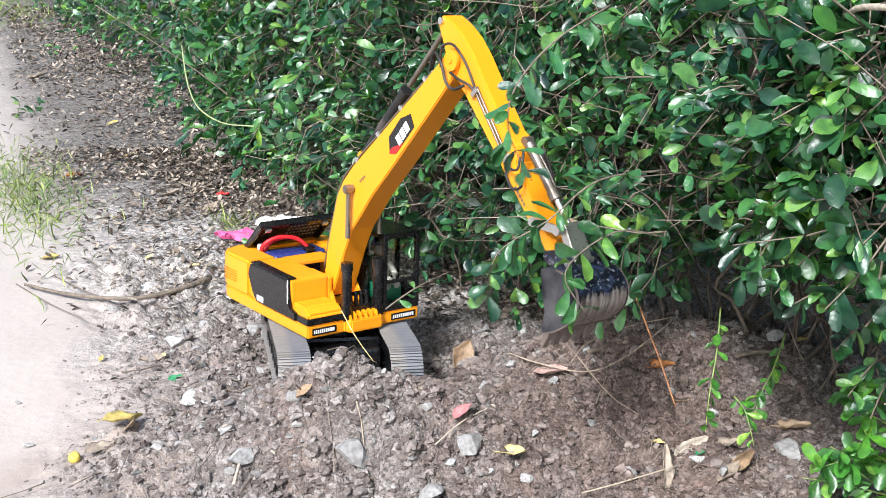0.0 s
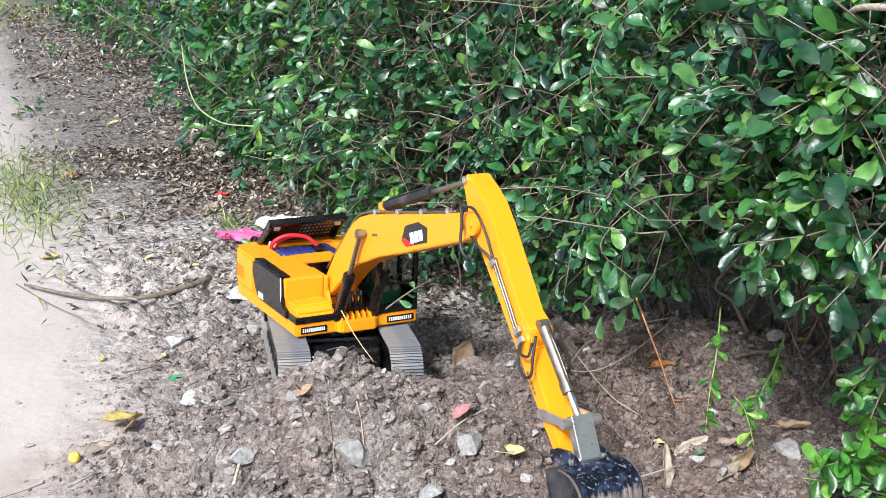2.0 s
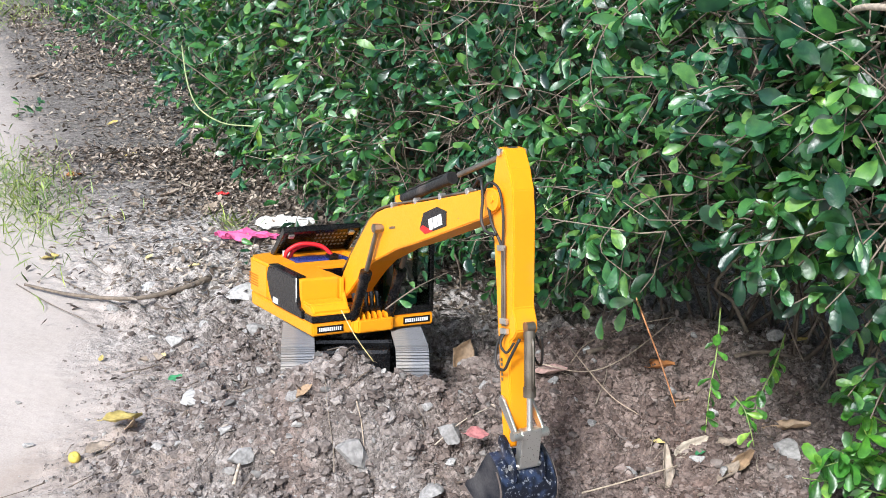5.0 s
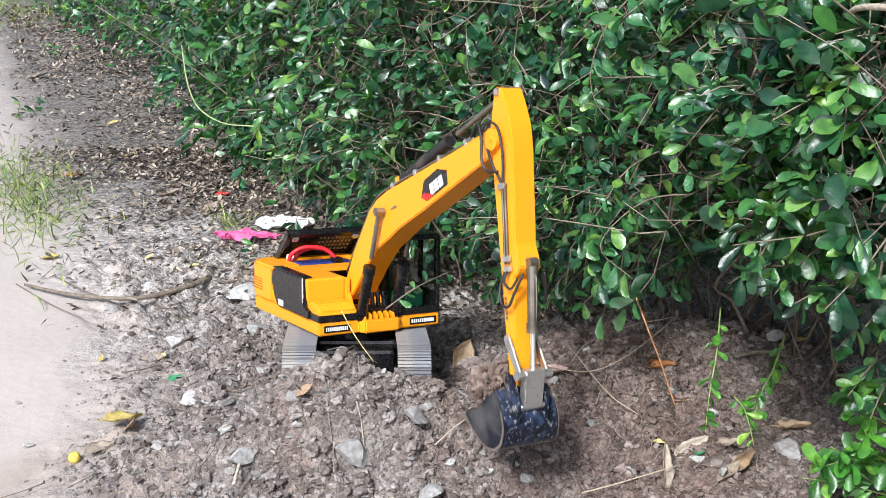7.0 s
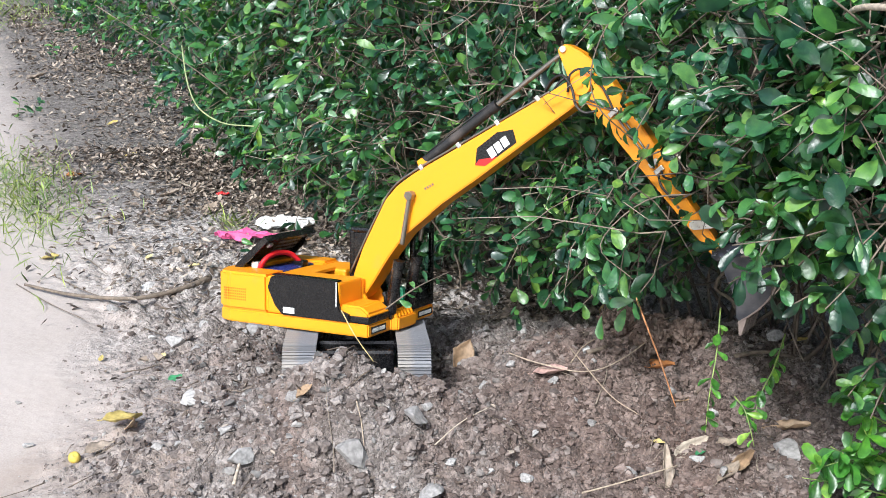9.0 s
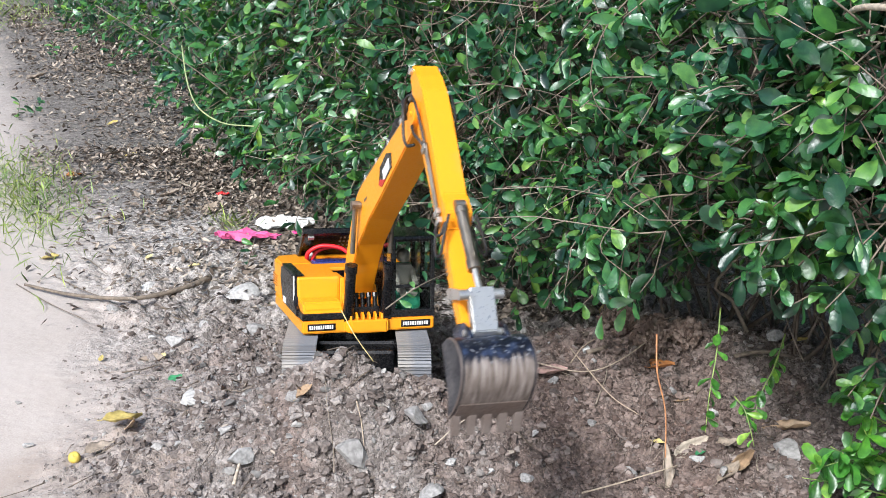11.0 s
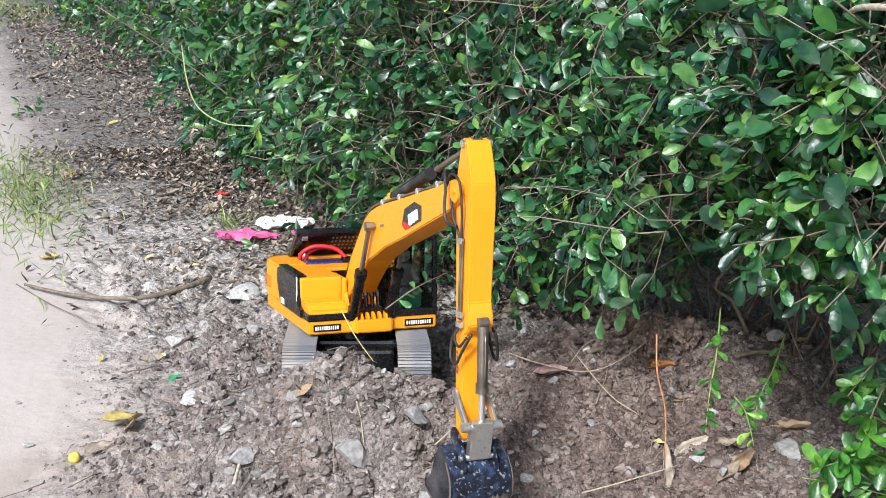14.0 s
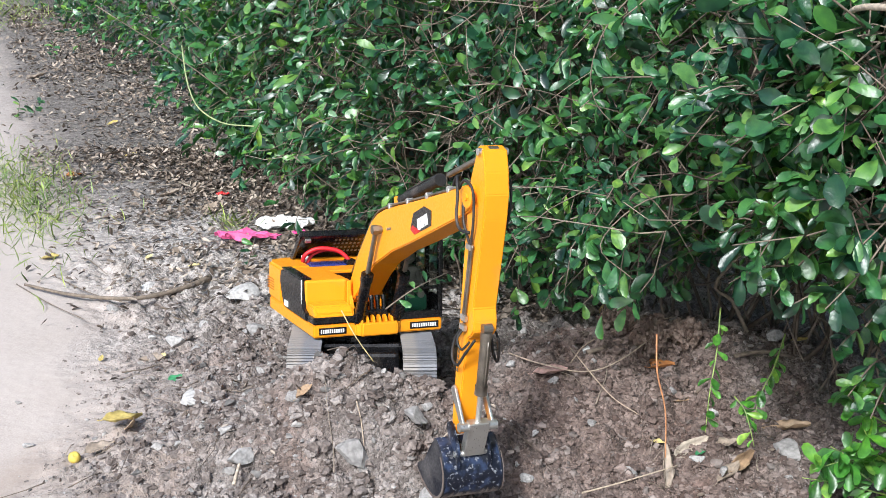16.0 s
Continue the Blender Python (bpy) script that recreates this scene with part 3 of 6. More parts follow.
def build_boom(ex):
    """The gooseneck boom; its x runs from the foot pin to the stick pin."""
    outline = [(-0.012, -0.006), (0.0, -0.013), (0.012, -0.012), (0.032, -0.007), (0.075, 0.006), (0.115, 0.014), (0.15, 0.0125), (0.19, 0.0115), (0.266, 0.0025), (0.36, -0.0065), (0.443, -0.0145), (0.468, -0.014), (0.482, -0.007), (0.485, 0.004), (0.479, 0.013), (0.467, 0.0165), (0.4, 0.0285), (0.3, 0.0495), (0.225, 0.0655), (0.185, 0.074), (0.15, 0.078), (0.125, 0.075), (0.1, 0.065), (0.05, 0.044), (0.012, 0.022), (-0.008, 0.01)]
    outline = [(along_boom(x), z) for x, z in outline]
    boom = part("boom", slab(outline, ARM_Y - 0.02, ARM_Y + 0.02, 0.0016), YELLOW, ex, "yellow gooseneck boom")
    for side in (-1, 1):
        bm = rod(bmesh.new(), (BOOM, ARM_Y + side * 0.019, 0), (BOOM, ARM_Y + side * 0.0235, 0), 0.0135, 24)
        rod(bm, (BOOM, ARM_Y + side * 0.023, 0), (BOOM, ARM_Y + side * 0.0255, 0), 0.004, 6)
        part("boom_tip_boss", bm, YELLOW, boom)
        bm = rod(bmesh.new(), (BOOM_PIN.x, ARM_Y, BOOM_PIN.y), (BOOM_PIN.x, ARM_Y + side * 0.034, BOOM_PIN.y), 0.0045, 14)
        rod(bm, (BOOM_PIN.x, ARM_Y + side * 0.026, BOOM_PIN.y), (BOOM_PIN.x, ARM_Y + side * 0.0345, BOOM_PIN.y), 0.0072, 6)
        part("boom_pin", bm, BRONZE, boom, "rusty brown pin head")
        # logo as plain shapes
        y0, y1 = sorted((ARM_Y + side * 0.0199, ARM_Y + side * 0.0206))
        def on_boom(q):
            return [(0.326 + (x - 0.295) * 1.18, 0.0195 + (z - 0.024) * 0.98) for x, z in q]
        bm = slab(on_boom([(0.262, 0.0235), (0.277, 0.0405), (0.31, 0.0375), (0.3285, 0.0245), (0.322, 0.0065), (0.272, 0.0125)]), y0, y1, 0)
        decal = part("decal", bm, BLACK, boom, "black and red decal with white shapes")
        y0, y1 = sorted((ARM_Y + side * 0.0206, ARM_Y + side * 0.0211))
        bm = slab(on_boom([(0.262, 0.0235), (0.272, 0.0125), (0.292, 0.0101), (0.2705, 0.0258)]), y0, y1, 0)
        part("red_corner", bm, STICKER_RED, decal)
        for k in range(3):
            s = 0.284 + k * 0.0108
            bm = slab(on_boom([(s, 0.0135 - k * 0.0006), (s + 0.0088, 0.0125 - k * 0.0006), (s + 0.0105, 0.0275 - k * 0.001), (s + 0.0017, 0.0285 - k * 0.001)]), y0, y1, 0)
            part("white_shape", bm, WHITE, decal)
        bm = bmesh.new()
        for k in range(4):
            q = 0.2 + k * 0.0045
            box(bm, q, q + 0.003, y0, y1, 0.043 - k * 0.0011, 0.0465 - k * 0.0011, 0)
        part("small_marks", bm, BRONZE, boom)
    # bracket of the stick cylinder and pipes along the back
    bm = bmesh.new()
    for y in (-0.008, 0.005):
        q = slab([(0.203, 0.068), (0.229, 0.064), (0.22, 0.087), (0.211, 0.088)], ARM_Y + y, ARM_Y + y + 0.003, 0.0005)
        tmp = bpy.data.meshes.new("lug")
        q.to_mesh(tmp)
        bm.from_mesh(tmp)
        q.free()
    part("cylinder_lug", bm, YELLOW, boom)
    for k, y in enumerate((-0.0165, -0.0125, 0.0125, 0.0165)):
        tube("hydraulic_pipe", [(along_boom(x), ARM_Y + y, z) for x, z in ((0.01, 0.03), (0.05, 0.0475), (0.1, 0.068), (0.14, 0.081), (0.185, 0.0775), (0.3, 0.0525), (0.4, 0.031), (0.43, 0.025))], 0.0017, BRONZE if k in (0, 3) else RUBBER, boom, 4, 6)
    for x, z in ((0.215, 0.0735), (0.284, 0.0585), (0.352, 0.0435), (0.421, 0.029)):
        bm = box(bmesh.new(), x - 0.003, x + 0.003, ARM_Y - 0.0195, ARM_Y - 0.0105, z - 0.004, z + 0.0042, 0.0006)
        part("pipe_clamp", bm, STEEL, boom)
    # hoses that loop over to the stick
    for y, s in ((-0.0165, -1), (-0.0125, -1), (0.0145, 1)):
        tube("hose", [(0.435, ARM_Y + y, 0.03), (0.455, ARM_Y + y * 1.2, 0.034), (0.472, ARM_Y + s * 0.027, 0.026), (0.472, ARM_Y + s * 0.03, 0.004), (0.462, ARM_Y + s * 0.031, -0.018), (0.465, ARM_Y + s * 0.03, -0.034), (0.480, ARM_Y + s * 0.026, -0.043)], 0.0019, RUBBER, boom, 5, 7)
    return boom


def build_stick(ex):
    outline = [(-0.0625, 0.004), (-0.0595, 0.0195), (-0.035, 0.031), (-0.01, 0.0385), (0.02, 0.039), (0.07, 0.0345), (0.13, 0.029), (0.145, 0.0345), (0.157, 0.036), (0.165, 0.029), (0.171, 0.0175), (0.22, 0.0135), (0.27, 0.0095), (0.292, 0.0065), (0.2935, -0.006), (0.283, -0.0105), (0.25, -0.0125), (0.17, -0.0135), (0.1, -0.0145), (0.04, -0.0165), (0.0, -0.0165), (-0.02, -0.0135), (-0.045, -0.004), (-0.056, 0.0)]
    outline = [(x + 0.008 * max(0.0, (x - 0.18) / 0.105), 0.008 + (z - 0.008) * 0.84) for x, z in outline]
    stick = part("stick", slab(outline, ARM_Y - 0.0155, ARM_Y + 0.0155, 0.0015), YELLOW, ex, "yellow stick with chipped paint")
    bm = rod(bmesh.new(), (STICK_TAIL.x, ARM_Y - 0.019, STICK_TAIL.y), (STICK_TAIL.x, ARM_Y + 0.019, STICK_TAIL.y), 0.0045, 14)
    part("stick_tail_pin", bm, STEEL, stick)
    bm = rod(bmesh.new(), (STICK, ARM_Y - 0.02, 0), (STICK, ARM_Y + 0.02, 0), 0.0042, 14)
    part("bucket_pin", bm, BRONZE, stick)
    for side in (-1, 1):
        w = ARM_Y + side * 0.0185
        for k in range(2):
            z = 0.006 + k * 0.0055
            tube("hydraulic_pipe", [(0.055, w, z + 0.006), (0.07, w, z + 0.004), (0.11, w, z + 0.002), (0.14, w, z), (0.152, w, z)], 0.0017, BRONZE, stick, 4, 6)
        for x in (0.058, 0.146, 0.158):
            bm = box(bmesh.new(), x - 0.0035, x + 0.0035, *sorted((w - side * 0.002, w + side * 0.003)), 0.003, 0.017, 0.0008)
            part("pipe_fitting", bm, STEEL, stick)
        tube("hose", [(0.03 - 0.02, w + side * 0.003, -0.012), (0.03, w + side * 0.006, 0.0), (0.045, w + side * 0.004, 0.009), (0.058, w, 0.011)], 0.0018, RUBBER, stick, 5, 7)
        tube("hose", [(-0.005, w + side * 0.006, -0.02), (-0.02, w + side * 0.009, 0.0), (-0.012, w + side * 0.006, 0.018), (0.02, w + side * 0.004, 0.022), (0.058, w, 0.012)], 0.0017, RUBBER, stick, 5, 7)
        tube("hose", [(0.158, w, 0.007), (0.178, w + side * 0.006, 0.0), (0.198, w + side * 0.009, 0.004), (0.203, w + side * 0.008, 0.018), (0.186, w + side * 0.004, 0.028), (0.165, w - side * 0.003, 0.038)], 0.0018, RUBBER, stick, 6, 7)
        tube("hose", [(0.158, w, 0.012), (0.172, w + side * 0.008, 0.012), (0.182, w + side * 0.006, 0.022), (0.17, w, 0.03)], 0.0016, RUBBER, stick, 6, 7)
    bm = bmesh.new()
    for k in range(5):
        box(bm, 0.192 + k * 0.006, 0.196 + k * 0.006, ARM_Y - 0.0169, ARM_Y - 0.0164, -0.004, -0.0005, 0)
    part("small_marks", bm, BRONZE, stick)
    return stick


def build_bucket(ex):
    """The bucket; its x runs from the stick pin to the teeth, its back is on +z."""
    half = 0.0378

    def low(q):
        """The shell hangs below the pins."""
        return [(0.012 + 0.7 * (x + 0.004), z * 0.96) for x, z in q]
    shell = low([(-0.004, 0.006), (-0.006, 0.02), (-0.004, 0.036), (0.004, 0.052), (0.012, 0.06), (0.022, 0.066), (0.032, 0.07), (0.042, 0.071), (0.055, 0.0695), (0.068, 0.065), (0.08, 0.057), (0.09, 0.046), (0.099, 0.031), (0.105, 0.015), (0.109, 0.0)])
    shell = [(p.x, p.z) for p in smooth_line([(x, 0.0, z) for x, z in shell], 4)]
    inner = [(0.05 + (x - 0.05) * 0.955, z * 0.945 - 0.0005) for x, z in shell][::-1]
    bm = slab(shell + inner, ARM_Y - half, ARM_Y + half, 0)
    bucket = part("bucket", bm, BUCKET, ex, "blue-black bucket worn to bare steel")
    for side in (-1, 1):
        y0, y1 = sorted((ARM_Y + side * half, ARM_Y + side * (half + 0.0024)))
        cheek = slab(shell + low([(0.1, -0.003), (0.07, 0.006), (0.03, 0.005)]), y0, y1, 0.0006)
        plate_side = part("cheek_plate", cheek, CHEEK, bucket, "bucket side plate with a worn pale rim")
        # worn rim round the cheek
        y0, y1 = sorted((ARM_Y + side * (half + 0.0024), ARM_Y + side * (half + 0.0034)))
        ring = shell[8:] + [(0.05 + (x - 0.05) * 0.96, z * 0.945) for x, z in shell[8:]][::-1]
        part("worn_rim", slab(ring, y0, y1, 0), WORN, plate_side, "rim worn to bare steel")
        y0, y1 = sorted((ARM_Y + side * 0.0185, ARM_Y + side * 0.0225))
        ear = slab([(-0.007, -0.004), (0.0, -0.008), (0.008, -0.004), (0.024, 0.05), (0.014, 0.05), (0.003, 0.041), (-0.004, 0.03), (-0.008, 0.01)], y0, y1, 0.0006)
        part("bucket_ear", ear, BUCKET, bucket)
    outer = low([(0.099, 0.034), (0.1035, 0.0235), (0.1075, 0.012), (0.1115, -0.002)])
    back = [(x - 0.0018, z - 0.0012) for x, z in outer][::-1]
    part("cutting_edge", slab(outer + back, ARM_Y - half * 0.99, ARM_Y + half * 0.99, 0), WORN, bucket, "bare steel cutting edge by the teeth")
    for k in range(5):
        y = ARM_Y + (k - 2) * half * 0.46
        bm = slab(low([(0.103, 0.012), (0.112, 0.008), (0.1345, -0.006), (0.133, -0.009), (0.107, -0.003)]), y - 0.0046, y + 0.0046, 0.0006)
        part("tooth", bm, WORN, bucket, "worn steel bucket tooth")
    return bucket


def cylinder_pair(ex, barrel_len, rod_len, rb, rr, mb, mr, name):
    """A hydraulic cylinder: a barrel at one pin and a rod at the other, both along +x."""
    bm = rod(bmesh.new(), (0.004, 0, 0), (barrel_len, 0, 0), rb, 18)
    rod(bm, (0, -rb * 0.9, 0), (0, rb * 0.9, 0), rb * 0.9, 14)
    rod(bm, (barrel_len - 0.012, 0, 0), (barrel_len, 0, 0), rb * 1.18, 18)
    rod(bm, (0.006, 0, 0), (0.012, 0, 0), rb * 1.1, 18)
    barrel = part(name + "_barrel", bm, mb, ex)
    tube("cylinder_pipe", [(0.014, 0, rb + 0.001), (barrel_len * 0.5, 0, rb + 0.0022), (barrel_len - 0.008, 0, rb + 0.001)], 0.0012, mb, barrel, 3, 6)
    bm = rod(bmesh.new(), (-rod_len, 0, 0), (-0.003, 0, 0), rr, 14)
    rod(bm, (0, -rb * 0.85, 0), (0, rb * 0.85, 0), rr * 1.7, 14)
    return barrel, part(name + "_rod", bm, mr, ex)


def build_links(ex):
    guides = []
    for side in (-1, 1):
        y0, y1 = sorted((ARM_Y + side * 0.0175, ARM_Y + side * 0.021))
        bm = slab([(-0.006, -0.004), (0.0, -0.0065), (GUIDE_LEN, -0.005), (GUIDE_LEN + 0.006, 0), (GUIDE_LEN, 0.005), (0.0, 0.0065), (-0.006, 0.004)], y0, y1, 0.0008)
        guides.append(part("guide_link", bm, STEEL, ex, "bright steel side link"))
    bm = slab([(-0.007, -0.006), (0.006, -0.006), (LINK_LEN, -0.006), (LINK_LEN + 0.005, 0), (LINK_LEN, 0.006), (-0.007, 0.006)], ARM_Y - 0.0138, ARM_Y + 0.0138, 0.001)
    link = part("bucket_link", bm, STEEL, ex, "bright steel bucket link")
    bm = rod(bmesh.new(), (0, ARM_Y - 0.025, 0), (0, ARM_Y + 0.025, 0), 0.0058, 16)
    part("link_pin", bm, STEEL, link)
    bm = rod(bmesh.new(), (LINK_LEN, ARM_Y - 0.024, 0), (LINK_LEN, ARM_Y + 0.024, 0), 0.0038, 12)
    part("link_pin", bm, STEEL, link)
    return guides, link


excavator = thing("excavator", "yellow tracked model excavator standing on a heap of soil", "excavator")
build_chassis(excavator)
body = build_body(excavator)
boom = build_boom(excavator)
stick = build_stick(excavator)
bucket = build_bucket(excavator)
boom_cylinders = [cylinder_pair(excavator, 0.086, 0.075, 0.0078, 0.0036, BLACK, BRONZE, "boom_cylinder") for _ in (0, 1)]
stick_cylinder = cylinder_pair(excavator, 0.148, 0.13, 0.0072, 0.0038, RUBBER, BRONZE, "stick_cylinder")
bucket_cylinder = cylinder_pair(excavator, 0.085, 0.075, 0.0066, 0.0036, BRONZE, STEEL, "bucket_cylinder")
guides, link = build_links(excavator)


# ---- leaves, twigs, stones in bulk ----
def unit(a):
    return a / np.maximum(np.linalg.norm(a, axis=-1, keepdims=True), 1e-9)


FULL_LEAF = np.array([(0, 0, 0), (0.16, 0.1, 0.02), (0.16, 0, 0), (0.16, -0.1, 0.02), (0.42, 0.215, 0.05), (0.42, 0, 0), (0.42, -0.215, 0.05), (0.7, 0.275, 0.06), (0.7, 0, 0), (0.7, -0.275, 0.06), (0.93, 0.18, 0.03), (0.93, 0, 0), (0.93, -0.18, 0.03), (1.0, 0, 0)])
FULL_FACES = [(0, 2, 1), (0, 3, 2), (1, 2, 5, 4), (2, 3, 6, 5), (4, 5, 8, 7), (5, 6, 9, 8), (7, 8, 11, 10), (8, 9, 12, 11), (10, 11, 13), (11, 12, 13)]
SMALL_LEAF = np.array([(0, 0, 0), (0.35, 0.2, 0.05), (0.35, 0, 0), (0.35, -0.2, 0.05), (0.75, 0.24, 0.05), (0.75, 0, 0), (0.75, -0.24, 0.05), (1.0, 0, 0)])
SMALL_FACES = [(0, 2, 1), (0, 3, 2), (1, 2, 5, 4), (2, 3, 6, 5), (4, 5, 7), (5, 6, 7)]
LONG_LEAF = FULL_LEAF * np.array((1, 0.62, 0.8))
LONG_LEAF[:, 1] *= np.where(FULL_LEAF[:, 0] > 0.6, 0.8, 1.3)


def leaves(name, rng, place, along, normal, size, mat, parent=None, full=True, curl=0.3, shape=None, faces=None):
    """Many leaves in one mesh, each bent along its length."""
    tpl = (FULL_LEAF if full else SMALL_LEAF) if shape is None else shape
    fcs = (FULL_FACES if full else SMALL_FACES) if faces is None else faces
    n = len(place)
    x = unit(along)
    z = unit(normal - x * np.sum(x * normal, 1, keepdims=True))
    y = np.cross(z, x)
    bend = rng.normal(curl * 1.3, 0.38, (n, 1))
    fat = rng.uniform(0.62, 1.08, (n, 1))
    fold = rng.uniform(0.2, 3.6, (n, 1))
    u, w, h = tpl[None, :, 0], tpl[None, :, 1] * fat, tpl[None, :, 2] * fold
    h = h - bend * u * u * 0.5 + rng.normal(0, 0.026, (n, len(tpl)))
    v = place[:, None, :] + size[:, None, None] * (u[..., None] * x[:, None] + w[..., None] * y[:, None] + h[..., None] * z[:, None])
    k = len(tpl)
    f = [tuple(i * k + q for q in face) for i in range(n) for face in fcs]
    return mesh_object(name, v.reshape(-1, 3).tolist(), f, mat, parent, True)


def many_tubes(name, lines, mat, parent=None, sides=4):
    verts, faces = [], []
    for pts, r0, r1 in lines:
        v, f = tube_data([Vector(p) for p in pts], r0, r1, sides)
        k = len(verts)
        verts += v
        faces += [tuple(k + q for q in face) for face in f]
    return mesh_object(name, verts, faces, mat, parent, True)


def lump_mesh(rng, sub=1, rough=0.22, cuts=9):
    bm = bmesh.new()
    bmesh.ops.create_icosphere(bm, subdivisions=sub, radius=1.0)
    cut = [(unit(rng.normal(size=3)), rng.uniform(0.4, 0.75)) for _ in range(cuts)]
    shift = Vector(rng.uniform(0, 50, 3))
    for v in bm.verts:
        p = np.array(v.co)
        for d, q in cut:
            s = p @ d
            if s > q:
                p = p - d * (s - q)
        if cuts < 9:
            q = Vector(p)
            p = p * (1 + 0.4 * noise.noise(q * 1.9 + shift) + 0.34 * noise.noise(q * 4.3 + shift))
        v.co = p * (1 + rng.normal(0, rough * 0.35))
    pts, fcs = np.array([v.co[:] for v in bm.verts]), [tuple(v.index for v in f.verts) for f in bm.faces]
    bm.free()
    return pts, fcs


def lumps(name, rng, place, size, mat, sub=1, parent=None, flat=0.7, soft=False):
    kinds = [lump_mesh(rng, sub, 0.34 if sub < 3 else 0.2, 5 if soft else 9) for _ in range(14)]
    verts, faces, k = [], [], 0
    for p, s in zip(place, size):
        pts, fcs = kinds[rng.integers(14)]
        m = np.array(Euler(rng.uniform(0, 6.28, 3)).to_matrix())
        q = (pts * np.array((1, rng.uniform(0.6, 1.0), rng.uniform(0.45, 0.9)))) @ m.T * s
        q[:, 2] *= flat
        verts.append(q + p)
        faces += [tuple(k + i for i in f) for f in fcs]
        k += len(pts)
    return mesh_object(name, np.concatenate(verts).tolist(), faces, mat, parent, False)


# ---- hedge ----
FRONT = [(-6.0, 12.5), (-3.0, 7.28), (-1.61, 4.32), (-0.75, 2.41), (-0.41, 1.43), (-0.28, 0.9), (-0.07, 0.44), (0.13, 0.18), (0.31, -0.02), (0.42, -0.35), (0.5, -0.5), (0.72, -0.66), (1.2, -1.7), (2.7, -4.6)]
LOW = [0.0, 0.0, 0.0, 0.0, 0.0, 0.0, 0.02, 0.05, 0.11, 0.24, 0.29, 0.2, 0.0, 0.0]


def hedge_at(s, z):
    """The hedge's face at s along its line and height z."""
    i = min(len(FRONT) - 2, int(s))
    u = s - i
    b = np.array(HEDGE[i]) * (1 - u) + np.array(HEDGE[i + 1]) * u
    f = np.array(FRONT[i]) * (1 - u) + np.array(FRONT[i + 1]) * u
    low = LOW[i] * (1 - u) + LOW[i + 1] * u
    k = min(1.0, max(0.0, (z - low) / (0.2 if i < 7 else 0.11)))
    k = k * k * (3 - 2 * k)
    k *= 1.0 + 0.25 * noise.noise(Vector((s * 2.1, z * 5, 3.0)))
    p = b * (1 - k) + f * k
    out = np.array(FRONT[i]) - np.array(FRONT[i + 1])
    out = unit(np.array((-abs(out[1]), -abs(out[0]))))
    return np.array((p[0], p[1], z)), np.array((out[0], out[1], 0.0)), low


SWING = []
for turn in (30, 38, 46, 54, 61):
    c, d = math.cos(radians(turn - 90)), math.sin(radians(turn - 90))
    SWING.append((np.array((0.0 + 0.36 * c, 0.02 + 0.36 * d, 0.47)), np.array((0.0 + 0.56 * c, 0.02 + 0.56 * d, 0.25))))


def in_swing(p, rng):
    """Twigs that the arm has brushed away: along its sweep all of them, on the lane's side of it most."""
    for a, b in SWING:
        for k, chance in ((0.0, 1.0), (0.07, 0.8), (0.15, 0.75), (0.23, 0.7)):
            q = p - np.array((-0.25, -0.9, 0.3)) * k
            u = min(1.0, max(0.0, (q - a) @ (b - a) / ((b - a) @ (b - a))))
            if np.linalg.norm(q - a - (b - a) * u) < 0.05:
                return rng.uniform() < chance
    return False


